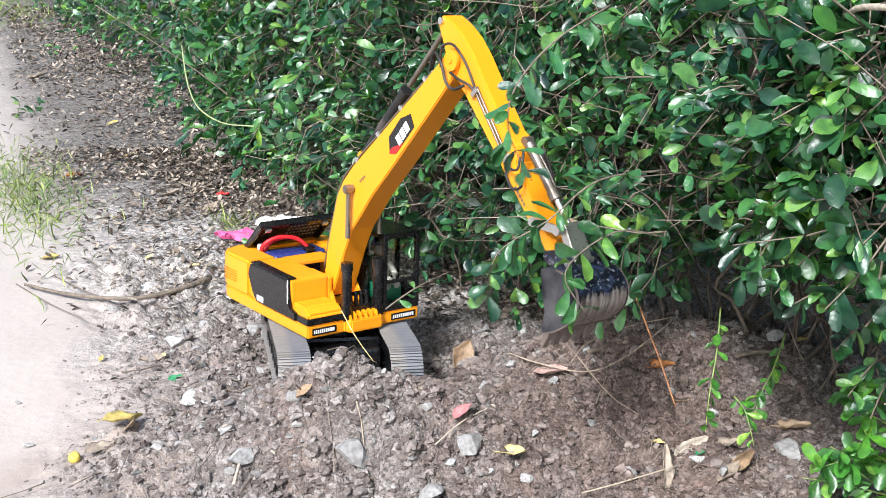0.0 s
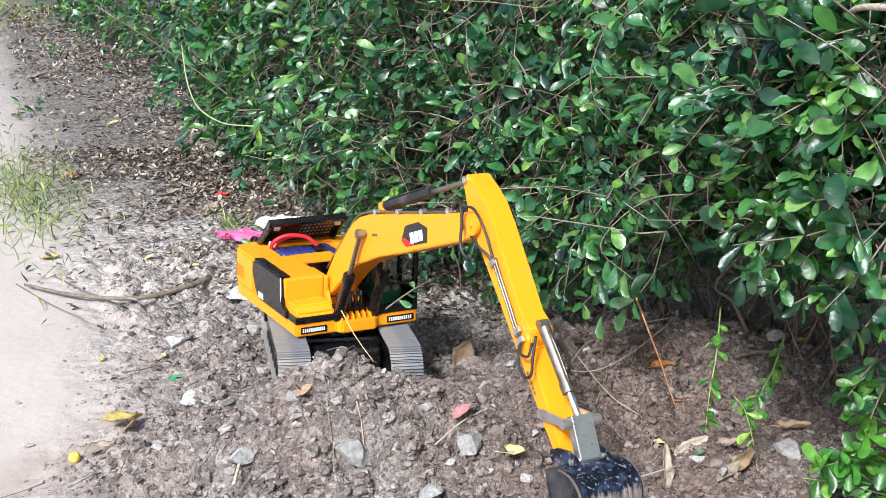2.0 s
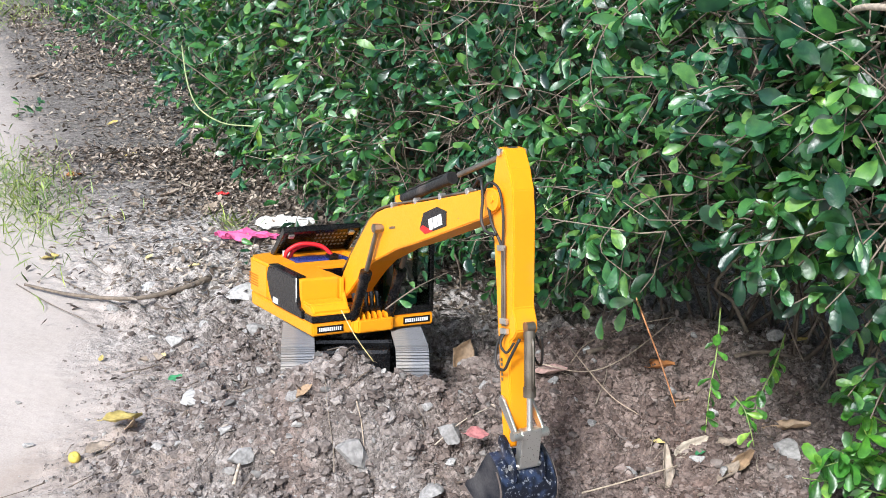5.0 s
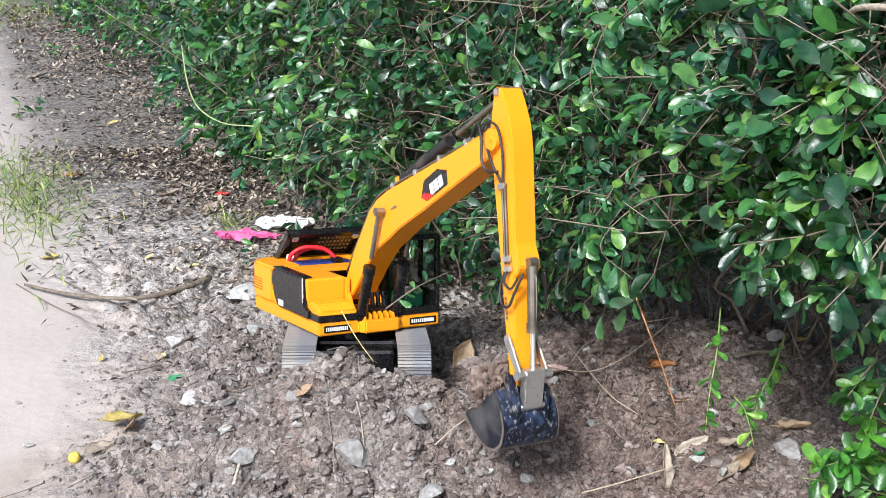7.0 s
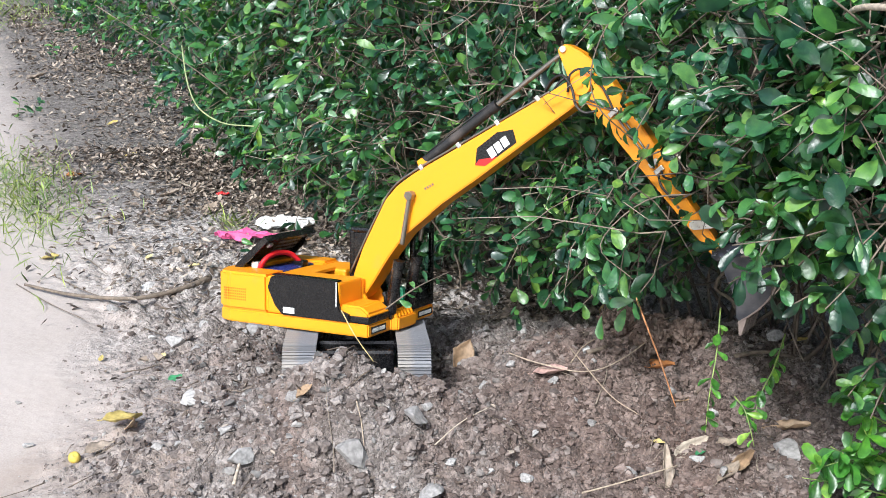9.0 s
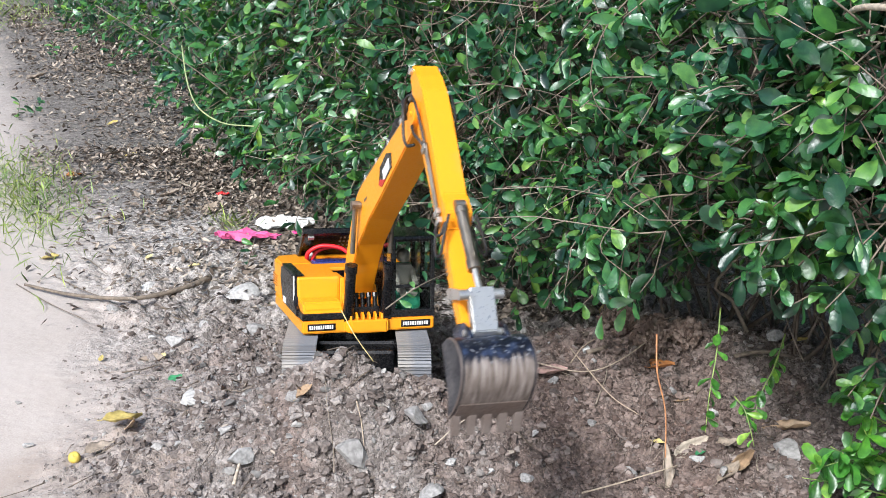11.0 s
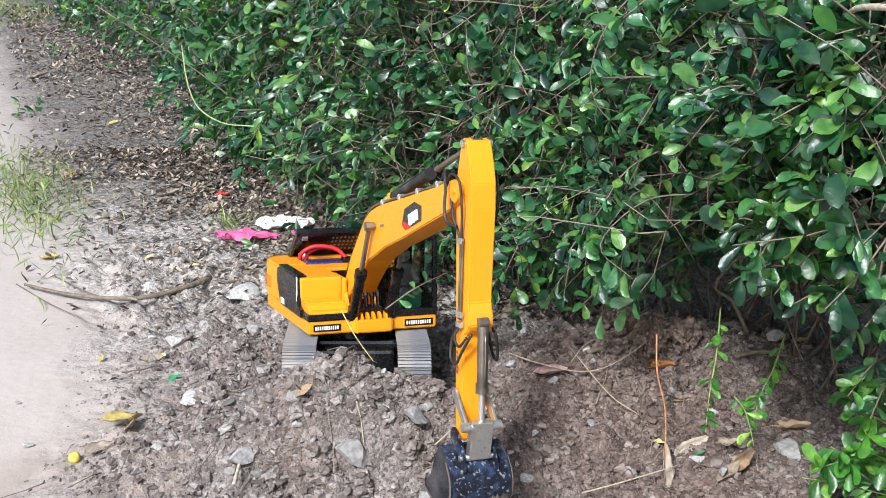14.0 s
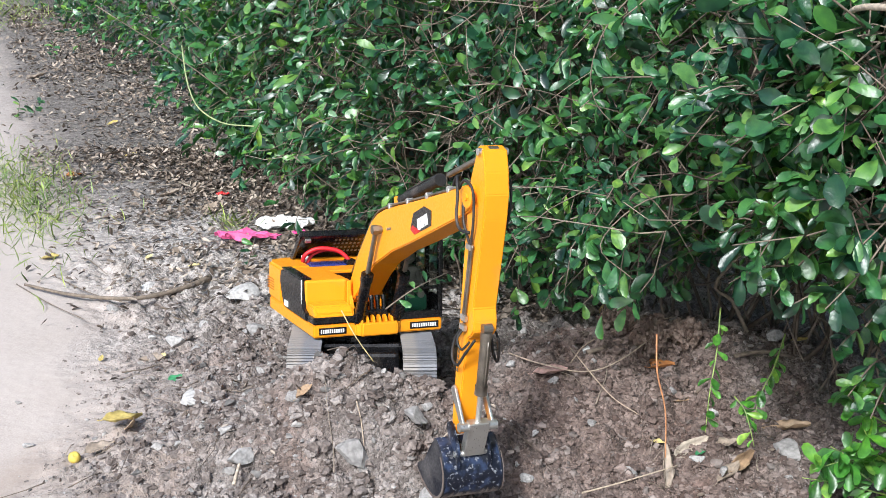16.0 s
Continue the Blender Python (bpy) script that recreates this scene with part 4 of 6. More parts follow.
def grow_hedge():
    rng = np.random.default_rng(4)
    hedge = thing("hedge", "dense leafy green hedge with bare woody stems inside", "hedge")
    near, far, deep, stems = [], [], [], []

    def twig(origin, way, length, bag, count, size, outward):
        mid = origin + way * length * 0.5 + rng.normal(0, 0.012, 3)
        end = origin + way * length + np.array((0, 0, -0.15 * length))
        stems.append(([origin - way * 0.03 + rng.normal(0, 0.012, 3), origin, mid, end], 0.0017 if bag is near else 0.002, 0.0008))
        for k in range(count):
            # most leaves stand in a rosette at the tip
            u = 1.0 - 0.75 * rng.uniform() ** 1.6
            p = origin + (end - origin) * u + (mid - (origin + end) / 2) * 4 * u * (1 - u)
            side = unit(rng.normal(0, 1, 3))
            side = unit(side - way * (side @ way) * 0.8 + (0.25 + 0.55 * u) * way + 0.2 * outward)
            nrm = unit(0.5 * outward + 0.35 * way + np.array((-0.1, 0.0, 0.6)) + rng.normal(0, 0.5, 3))
            bag.append((p, side, nrm, size * rng.uniform(0.5, 1.35)))

    for _ in range(4300):
        s = rng.uniform(4.2, 11.3)
        # the sparser twigs above 0.68 are out of view, added for their shade
        z = rng.uniform(0.0, 0.68) if rng.uniform() < 0.86 else rng.uniform(0.68, 1.15)
        p, out, low = hedge_at(s, z)
        if z < low:
            continue
        d = abs(rng.normal(0, 0.07)) - 0.02
        # hollows in the face show the dark inside
        hollow = noise.noise(Vector((s * 5.5, z * 13, 9.0))) + 0.6 * noise.noise(Vector((s * 14, z * 30, 4.0)))
        if hollow < -0.05:
            d += 0.2 * min(1.0, (-0.05 - hollow) * 4)
            if rng.uniform() < 0.3:
                continue
        p = p - out * (d + 0.06)
        way = unit(0.7 * out + rng.normal(0, 0.6, 3) + np.array((0, 0, rng.uniform(-0.5, 0.35))))
        if in_swing(p + way * 0.06, rng):
            continue
        twig(p, way, rng.uniform(0.05, 0.13), near, rng.integers(4, 10), 0.026 + 0.006 * max(0.0, (s - 8.0) / 2), out)
    for _ in range(1500):
        s = rng.uniform(1.0, 4.4)
        z = rng.uniform(0.0, 0.75)
        p, out, low = hedge_at(s, z)
        d = abs(rng.normal(0, 0.12)) - 0.04
        way = unit(0.6 * out + rng.normal(0, 0.7, 3))
        twig(p - out * (d + 0.06), way, rng.uniform(0.08, 0.22), far, rng.integers(7, 13), 0.036, out)
    # large leaves deep inside and overhead, mostly unseen, added to block light from behind
    for _ in range(22000):
        s = rng.uniform(0.6, 12.2)
        p, out, low = hedge_at(s, rng.uniform(0.02, 1.5))
        if p[2] < low + 0.04:
            continue
        p = p - out * (rng.uniform(0.2, 0.5) if rng.uniform() < 0.4 else rng.uniform(0.4, 1.7))
        if in_swing(p, rng):
            continue
        deep.append((p, rng.normal(0, 1, 3), rng.normal(0, 1, 3) + out, rng.uniform(0.045, 0.1)))
    # every second one is a dead brown leaf, its colour also darkening the hollows
    for name, bag, full, mat in (("foliage", near, True, LEAF), ("far_foliage", far, False, LEAF), ("inner_foliage", deep[::2], False, LEAF), ("withered_inner_foliage", deep[1::2], False, DRY)):
        a = [np.array(c) for c in zip(*bag)]
        o = leaves(name, rng, a[0], a[1], a[2], a[3], mat, hedge, full)
        o["kind"] = "stuff"
    # woody stems that rise from the soil
    for _ in range(210):
        s = rng.uniform(4.0, 11.5)
        p, out, low = hedge_at(s, 0.0)
        p = p - out * rng.uniform(0.0, 0.25)
        p[2] = height(p[0], p[1]) - 0.02
        q = p + np.array((rng.normal(0, 0.06), rng.normal(0, 0.06), rng.uniform(0.12, 0.25)))
        e = q + out * rng.uniform(0.0, 0.28) + np.array((rng.normal(0, 0.1), rng.normal(0, 0.1), rng.uniform(0.05, 0.35)))
        line = smooth_line([Vector(v) for v in (p, (p + q) / 2 + rng.normal(0, 0.018, 3), q, (q + e) / 2 + rng.normal(0, 0.035, 3), e)], 4)
        stems.append((line, rng.uniform(0.0018, 0.005), 0.001))
    # long bare shoots in the face
    for _ in range(170):
        s, z = rng.uniform(5.5, 11.0), rng.uniform(0.08, 0.68)
        p, out, low = hedge_at(s, z)
        way = unit(rng.normal(0, 1, 3) * np.array((1, 0.6, 0.8)))
        p = p - out * rng.uniform(0.0, 0.08)
        a, b = rng.normal(0, 0.014, 3), rng.normal(0, 0.02, 3)
        stems.append(([p, p + way * 0.04 + a, p + way * 0.08 + a * 0.4 + b * 0.5, p + way * 0.13 + b, p + way * 0.18 + b * 2.2], rng.uniform(0.0008, 0.0016), 0.0006))
    o = many_tubes("woody_growth", stems, TWIG, hedge)
    o["kind"] = "stuff"
    # the outermost leaves, one by one
    tmp = leaves("hedge_leaf", rng, np.zeros((1, 3)), np.array([(1.0, 0, 0)]), np.array([(0, 0, 1.0)]), np.array([1.0]), ONELEAF)
    shared = tmp.data
    bpy.data.objects.remove(tmp)
    for k in range(300):
        s, z = rng.uniform(7.6, 10.9), rng.uniform(0.16, 0.62)
        p, out, low = hedge_at(s, z)
        if in_swing(p, rng):
            continue
        o = new("hedge_leaf", shared)
        o.parent = hedge
        x = unit(rng.normal(0, 1, 3) + 0.3 * out)
        zz = unit(0.7 * out + np.array((0, 0, 0.5)) + rng.normal(0, 0.4, 3))
        zz = unit(zz - x * (x @ zz))
        m = Matrix(np.column_stack((x, np.cross(zz, x), zz)).tolist()).to_4x4()
        size = rng.uniform(0.019, 0.033)
        o.matrix_basis = Matrix.Translation(p + out * rng.uniform(-0.03, 0.02)) @ m @ Matrix.Scale(size, 4)


grow_hedge()


def sprig(name, label, line, count, size, mat, rng, r=0.0013, droop=-0.2, shape="round", category="plant", lean=(0, -0.3, 0.7), group=""):
    """A stem along a line with leaves on both sides."""
    root = Vector(line[0])
    e = thing(name, label, category, group, at=root)
    pts = smooth_line([Vector(p) - root for p in line], 5)
    v, f = tube_data(pts, r, r * 0.5, 5)
    mesh_object("stem", v, f, TWIG if mat is not YOUNG else GRASS, e, True)
    for k in range(count):
        u = 0.12 + 0.88 * (k + rng.uniform(0, 0.6)) / count
        i = min(len(pts) - 2, int(u * (len(pts) - 1)))
        p, d = np.array(pts[i]), unit(np.array(pts[i + 1] - pts[i]))
        side = unit(rng.normal(0, 1, 3))
        side = unit(side - d * (side @ d) * 0.9 + 0.35 * d + np.array((0, 0, droop)))
        up = np.array(lean) + rng.normal(0, 0.45, 3)
        up = unit(up - side * (side @ up))
        o = new("leaf", leaf_shapes[(mat, shape)][k % 5])
        o.parent = e
        m = Matrix(np.column_stack((side, np.cross(up, side), up)).tolist()).to_4x4()
        o.matrix_basis = Matrix.Translation(p) @ m @ Matrix.Scale(size * rng.uniform(0.6, 1.25), 4)
    return e


def single_leaves():
    """Five bent leaf meshes for each kind of sprig."""
    rng, made = np.random.default_rng(71), {}
    for mat, shape in ((YOUNG, "round"), (ONELEAF, "round"), (ONELEAF, "long")):
        made[(mat, shape)] = []
        for k in range(5):
            o = leaves("leaf", rng, np.zeros((1, 3)), np.array([(1.0, 0, 0)]), np.array([(0, 0, 1.0)]), np.array([1.0]), mat, None, True, 0.3, LONG_LEAF if shape == "long" else FULL_LEAF)
            made[(mat, shape)].append(o.data)
            bpy.data.objects.remove(o)
    return made


leaf_shapes = single_leaves()


# ---- loose soil, gravel, litter ----
def scatter_soil():
    rng = np.random.default_rng(9)
    spots, sizes = [], []
    while len(spots) < 46000:
        x, y = rng.uniform(-0.6, 0.8), rng.uniform(-0.42, 0.5)
        m = rough_mask(x, y)
        edge = 0.5 + 0.5 * noise.noise(Vector((x * 6, y * 6, 1.0)))
        if rng.uniform() > (m ** 1.3) * (0.4 + 0.6 * edge) * (1.0 if y < 0.2 else 0.2) + 0.006:
            continue
        s = min(0.0105, 0.0019 * rng.pareto(2.0) + 0.0014) * (0.45 + 0.55 * m)
        spots.append((x, y, height(x, y) + s * 0.02))
        sizes.append(s)
    spots, sizes = np.array(spots), np.array(sizes)
    pick = rng.uniform(size=len(spots))
    fine = (pick < 0.86) & (sizes < 0.0036)
    o = lumps("soil_crumbs", rng, spots[fine], sizes[fine], CLOD, soft=True)
    tagged(o, "fine loose crumbs of grey-brown soil", "soil", kind="stuff")
    coarse = (pick < 0.86) & (sizes >= 0.0036)
    o = lumps("soil_clods", rng, spots[coarse], sizes[coarse], CLOD, 2, soft=True)
    tagged(o, "loose clods of grey-brown soil", "soil", kind="stuff")
    o = lumps("gravel", rng, spots[pick >= 0.86], sizes[pick >= 0.86], GRAVEL, 2)
    tagged(o, "loose grey gravel mixed into the soil", "gravel", kind="stuff")
    spots, sizes = [], []
    while len(spots) < 520:
        x, y = rng.uniform(-0.5, 0.8), rng.uniform(-0.42, 0.3)
        if rng.uniform() > rough_mask(x, y) ** 2 * (0.5 + noise.noise(Vector((x * 7, y * 7, 2.0)))):
            continue
        s = min(0.016, 0.006 + 0.0035 * rng.pareto(2.5))
        spots.append((x, y, height(x, y) + s * 0.1))
        sizes.append(s)
    o = lumps("large_clods", rng, np.array(spots), np.array(sizes), CLOD, 3, soft=True)
    tagged(o, "crumbly lumps of grey-brown soil", "soil", kind="stuff")
    # litter under the hedge and along the lane
    place, along, nrm, size = [], [], [], []
    while len(place) < 21000:
        y = rng.uniform(0.3, 1.7) if rng.uniform() < 0.55 else rng.uniform(1.2, 5.5)
        base = np.interp(y, [p[1] for p in HEDGE[::-1]], [p[0] for p in HEDGE[::-1]])
        off = -abs(rng.normal(0, 0.3 + 0.05 * y)) + 0.15
        x = base + off
        if noise.noise(Vector((x * 4, y * 4, 7.0))) < -0.2 and rng.uniform() < 0.7:
            continue
        if x < -0.5 - 0.33 * y and rng.uniform() < 0.85:
            continue
        place.append((x, y, height(x, y) + rng.uniform(0.002, 0.012)))
        along.append((*rng.normal(0, 1, 2), rng.normal(0, 0.22)))
        nrm.append((*rng.normal(0, 0.4, 2), 1.0))
        size.append(rng.uniform(0.006, 0.021) * (1 + 0.12 * y))
    o = leaves("leaf_litter", rng, np.array(place), np.array(along), np.array(nrm), np.array(size), DRY, None, False, -0.3)
    tagged(o, "grey and brown dead leaves lying on the soil", "leaf litter", kind="stuff")
    # small leaves on the dug soil and on the lane
    place, along, nrm, size = [], [], [], []
    for _ in range(260):
        x, y = rng.uniform(-0.6, 0.8), rng.uniform(-0.4, 0.5)
        if rough_mask(x, y) < 0.3 and rng.uniform() < 0.7:
            continue
        place.append((x, y, height(x, y) + 0.004))
        along.append((*rng.normal(0, 1, 2), rng.normal(0, 0.3)))
        nrm.append((*rng.normal(0, 0.5, 2), 1.0))
        size.append(rng.uniform(0.006, 0.02))
    o = leaves("leaf_scraps", rng, np.array(place), np.array(along), np.array(nrm), np.array(size), DRY, None, False, -0.3)
    tagged(o, "scraps of dead leaf mixed into the soil", "leaf litter", kind="stuff")
    # thin roots and dry twigs
    lines = []
    for _ in range(330):
        y = rng.uniform(-0.38, 1.4)
        x = rng.uniform(-0.45, 0.8) - 0.35 * max(0.0, y - 0.2)
        if rough_mask(x, y) < 0.3:
            continue
        a, l = rng.uniform(0, 6.28), rng.uniform(0.015, 0.09)
        pts = []
        for k in range(4):
            px, py = x + math.cos(a) * l * k / 3, y + math.sin(a) * l * k / 3
            pts.append((px + rng.normal(0, 0.003), py + rng.normal(0, 0.003), height(px, py) + 0.006 + rng.uniform(0, 0.006)))
        lines.append((pts, rng.uniform(0.0005, 0.0014), 0.0004))
    o = many_tubes("dry_twigs", lines, TWIG)
    tagged(o, "thin dry twigs and torn roots on the soil", "twigs", kind="stuff")


scatter_soil()


def scatter_stones():
    """Larger stones, each a thing."""
    rng = np.random.default_rng(21)
    meshes = []
    for _ in range(8):
        pts, fcs = lump_mesh(rng, 3, 0.05)
        o = mesh_object("stone", (pts * np.array((1, 0.8, 0.6))).tolist(), fcs, STONE)
        meshes.append(o.data)
        bpy.data.objects.remove(o)
    n = 0
    while n < 95:
        x, y = rng.uniform(-0.45, 0.78), rng.uniform(-0.38, 0.3)
        if rng.uniform() > rough_mask(x, y) ** 2 or (abs(x) < 0.13 and abs(y) < 0.18):
            continue
        s = rng.uniform(0.006, 0.013)
        o = new("stone", meshes[n % 8])
        tagged(o, "small grey angular stone lying in loose soil", "stone", "stones in the soil")
        o.matrix_basis = pose(x, y, height(x, y) + s * 0.2, *rng.uniform(-40, 40, 2), rng.uniform(0, 360)) @ Matrix.Scale(s, 4)
        n += 1
    return meshes


stone_meshes = scatter_stones()


def stone_at(x, y, s, label, k=0, turn=0.0, tilt=0.0, sink=0.3, flat=1.0):
    o = new("stone", stone_meshes[k])
    tagged(o, label, "stone")
    o.matrix_basis = pose(x, y, height(x, y) + s * sink, tilt, 0, turn) @ Matrix.Diagonal((s, s, s * flat, 1))
    return o


def clod_at(x, y, size, seed):
    rng = np.random.default_rng(seed)
    d = unit(rng.normal(0, 1, (34, 3))) * rng.uniform(0.1, 0.7, (34, 1)) * np.array((1, 0.8, 0.6)) * size
    o = lumps("soil_clod", rng, d, rng.uniform(0.25, 0.5, 34) * size, CLOD, 2, None, 0.9, True)
    o.location = (x, y, height(x, y) + size * 0.2)
    return tagged(o, "large crumbly clod of grey-brown soil", "soil clod", "large clods")


def colour_leaf(name, colour, spot):
    return speckled(name, tuple(c * 0.8 for c in colour), colour, spot, 0.6, 7, False, 0.0008)


TAN = colour_leaf("tan_dead_leaf", (0.34, 0.23, 0.14), (0.45, 0.33, 0.22))
PALE = colour_leaf("pale_dead_leaf", (0.34, 0.275, 0.215), (0.43, 0.37, 0.3))
OCHRE = colour_leaf("yellow_dead_leaf", (0.52, 0.41, 0.13), (0.62, 0.53, 0.27))
RUST = colour_leaf("rust_dead_leaf", (0.42, 0.17, 0.05), (0.5, 0.25, 0.1))
MAUVE = colour_leaf("mauve_dead_leaf", (0.36, 0.22, 0.19), (0.45, 0.3, 0.26))
SCRAP = colour_leaf("pink_scrap", (0.5, 0.2, 0.2), (0.6, 0.35, 0.33))
GREENLEAF = colour_leaf("green_fallen_leaf", (0.05, 0.24, 0.1), (0.1, 0.3, 0.12))
PINK = colour_leaf("pink_plastic", (0.75, 0.05, 0.25), (0.8, 0.12, 0.32))
leaf_rng = np.random.default_rng(33)


def fallen_leaf(x, y, size, turn, mat, label, tilt=8.0, curl=-0.6, width=1.0, lift=0.004, roll=0.0):
    """A dead leaf: a pointed blade, rolled at the edges, crumpled, with a midrib fold and bites out of its rim."""
    n, k = 15, 7
    shift = Vector(leaf_rng.uniform(0, 40, 3))
    verts, faces = [], []
    twist = leaf_rng.uniform(-0.5, 0.5)
    for i in range(n):
        u = i / (n - 1)
        wide = 0.3 * math.sin(math.pi * u ** 0.85) ** 0.8 * (1 + 0.25 * noise.noise(shift + Vector((u * 5, 0, 0)))) + 0.008
        for j in range(k):
            v = 2 * j / (k - 1) - 1
            q = wide * v * (1 + 0.22 * noise.noise(shift + Vector((u * 9, v * 2, 3.0))) * abs(v))
            z = -curl * 0.55 * (u - 0.5) ** 2 + abs(v) ** 1.6 * wide * (0.45 - 0.3 * curl * noise.noise(shift + Vector((u * 3, v, 7.0))))
            z += 0.07 * noise.noise(shift + Vector((u * 4, v * 1.5, 1.0))) + 0.03 * noise.noise(shift + Vector((u * 11, v * 4, 2.0))) + twist * (u - 0.5) * q
            verts.append((u - 0.5, q, z - 0.02))
    for i in range(n - 1):
        for j in range(k - 1):
            faces.append((i * k + j, (i + 1) * k + j, (i + 1) * k + j + 1, i * k + j + 1))
    # stalk
    a = len(verts)
    stalk, rim = tube_data(smooth_line([(-0.48, 0, verts[k // 2][2]), (-0.58, 0.02, 0.0), (-0.66, 0.05, 0.02)], 3), 0.012, 0.008, 5)
    verts += [tuple(p) for p in stalk]
    faces += [tuple(a + q for q in f) for f in rim]
    o = mesh_object("fallen_leaf", verts, faces, mat, None, True)
    mod = o.modifiers.new("thickness", "SOLIDIFY")
    mod.thickness = 0.012
    tagged(o, label, "leaf")
    o.matrix_basis = pose(x, y, height(x, y) + lift, roll, -tilt, turn) @ Matrix.Diagonal((size, size * width, size, 1))
    return o


# ---- single things on the ground ----
PALETWIG = speckled("pale_twig", (0.32, 0.25, 0.18), (0.42, 0.34, 0.26), (0.52, 0.44, 0.35), 0.7, 150, False)
STRAW = speckled("straw", (0.45, 0.36, 0.12), (0.55, 0.45, 0.18), (0.6, 0.5, 0.25), 0.6, 150, False)
VINE = speckled("vine_stem", (0.3, 0.36, 0.16), (0.36, 0.42, 0.22), (0.42, 0.46, 0.28), 0.6, 150, False)
RUSTSTEM = speckled("rust_stem", (0.32, 0.12, 0.05), (0.4, 0.17, 0.07), (0.45, 0.22, 0.1), 0.6, 150, False)
FRUIT = speckled("yellow_fruit", (0.6, 0.45, 0.08), (0.66, 0.5, 0.1), (0.7, 0.55, 0.15), 0.5, 90, False, 0.0005)


def fruit(x, y):
    bm = bmesh.new()
    bmesh.ops.create_uvsphere(bm, u_segments=20, v_segments=12, radius=0.0085)
    for v in bm.verts:
        v.co.z -= 0.0025 * math.exp(-(v.co.x ** 2 + v.co.y ** 2) / 4e-6) * (1 if v.co.z > 0 else -0.6)
    rod(bm, (0, 0, 0.005), (0.0012, 0, 0.0082), 0.0006, 6)
    o = part("fruit", bm, FRUIT, None, "", True)
    tagged(o, "small round yellow fruit on the sandy lane", "fruit")
    o.matrix_basis = pose(x, y, height(x, y) + 0.0075, 30, 20, 0)


def grass_patch(x0, y0, sx, sy, count, seed):
    rng = np.random.default_rng(seed)
    place, along, nrm, size = [], [], [], []
    for _ in range(count):
        x, y = rng.normal(x0, sx * 0.5), rng.normal(y0, sy * 0.5)
        x -= 0.4 * (y - y0)
        place.append((x, y, height(x, y) - 0.002))
        along.append((*rng.normal(0, 0.5, 2), rng.uniform(0.3, 1)))
        nrm.append((*rng.normal(0, 1, 2), 0.3))
        size.append(rng.uniform(0.02, 0.05) * (1 + 0.15 * y0))
    o = leaves("grass", rng, np.array(place), np.array(along), np.array(nrm), np.array(size), GRASS, None, False, 0.5, SMALL_LEAF * np.array((1, 0.05, 0.2)))
    tagged(o, "thin pale green grass at the lane edge", "grass", kind="stuff")


def soil_lump(seed, wide):
    """A heap of loose soil: a lumpy core with crumbs on it."""
    rng = np.random.default_rng(seed)
    d = unit(rng.normal(0, 1, (420, 3)))
    place = d * rng.uniform(0.55, 1.0, (420, 1)) * np.array((1.0, 0.95, 0.8)) * wide
    place[:24] *= 0.4
    size = 0.0025 + 0.0022 * rng.pareto(2.2, 420)
    size = np.minimum(size, 0.011)
    size[:24] = wide * 0.55
    o = lumps("soil_load", rng, place, size, DUG, 2, flat=1.0, soft=True)
    return tagged(o, "loose heap of freshly dug brown soil", "soil", kind="stuff")


def loose_stem():
    v, f = tube_data(smooth_line([(0, 0, 0), (0.004, 0.002, -0.05), (-0.003, 0.0, -0.1), (0.002, 0, -0.16)], 6), 0.0013, 0.001, 6)
    return tagged(mesh_object("dry_stem", v, f, RUSTSTEM, None, True), "thin reddish dry stem leaning on the soil", "stem")


def crumpled(name, x0, y0, w, d, mat, label, seed):
    """A thin crumpled sheet lying on the soil."""
    rng = np.random.default_rng(seed)
    n, v, f = 14, [], []
    for j in range(n):
        for i in range(n):
            a, b = (i / (n - 1) - 0.5), (j / (n - 1) - 0.5)
            s = 1 - 0.35 * abs(a * b) * 4 + rng.normal(0, 0.03)
            x, y = x0 + a * w * s, y0 + b * d * s
            p = Vector((a * 3 + seed, b * 3, seed * 1.7))
            v.append((x + rng.normal(0, w * 0.01), y, height(x, y) + 0.014 + 0.3 * d * abs(noise.noise(p * 1.1)) + 0.05 * d * noise.noise(p * 4)))
    f = [(j * n + i, j * n + i + 1, (j + 1) * n + i + 1, (j + 1) * n + i) for j in range(n - 1) for i in range(n - 1)]
    o = mesh_object(name, v, f, mat)
    mod = o.modifiers.new("thickness", "SOLIDIFY")
    mod.thickness = 0.0008
    tagged(o, label, "litter")


stone_at(0.003, -0.307, 0.031, "pale grey broken lump of mortar", 1, 20, 0, 0.25, 1.1)
stone_at(-0.147, -0.302, 0.024, "pale whitish stone with a rough face", 2, 80, 10, 0.3, 1.0)
stone_at(-0.237, -0.103, 0.0284, "flat grey stone half buried in soil", 4, 10, 0, 0.1, 0.6)
stone_at(-0.183, -0.129, 0.0168, "dark grey stone half buried in soil", 5, 40, 0, 0.2, 1.0)
stone_at(-0.331, 0.219, 0.0214, "grey stone in loose soil by the lane", 6, 0, 0, 0.3, 1.0)
stone_at(-0.289, 0.205, 0.0181, "pale grey stone in loose soil", 7, 30, 0, 0.3, 1.0)
stone_at(-0.242, 0.421, 0.0363, "flat pale grey slab tilted in the soil", 0, 20, 25, 0.3, 0.5)
stone_at(-0.206, 0.303, 0.0261, "flat grey stone beside the tracks", 1, -30, 0, 0.2, 0.6)
stone_at(-0.479, 0.378, 0.0154, "small grey stone by a dry root", 2, 0, 0, 0.3, 1.0)
stone_at(-0.434, 0.490, 0.0195, "pale stone at the edge of the lane", 3, 0, 0, 0.3, 1.0)
stone_at(-0.079, -0.244, 0.0139, "grey stone in the soil heap", 4, 0, 0, 0.3, 1.0)
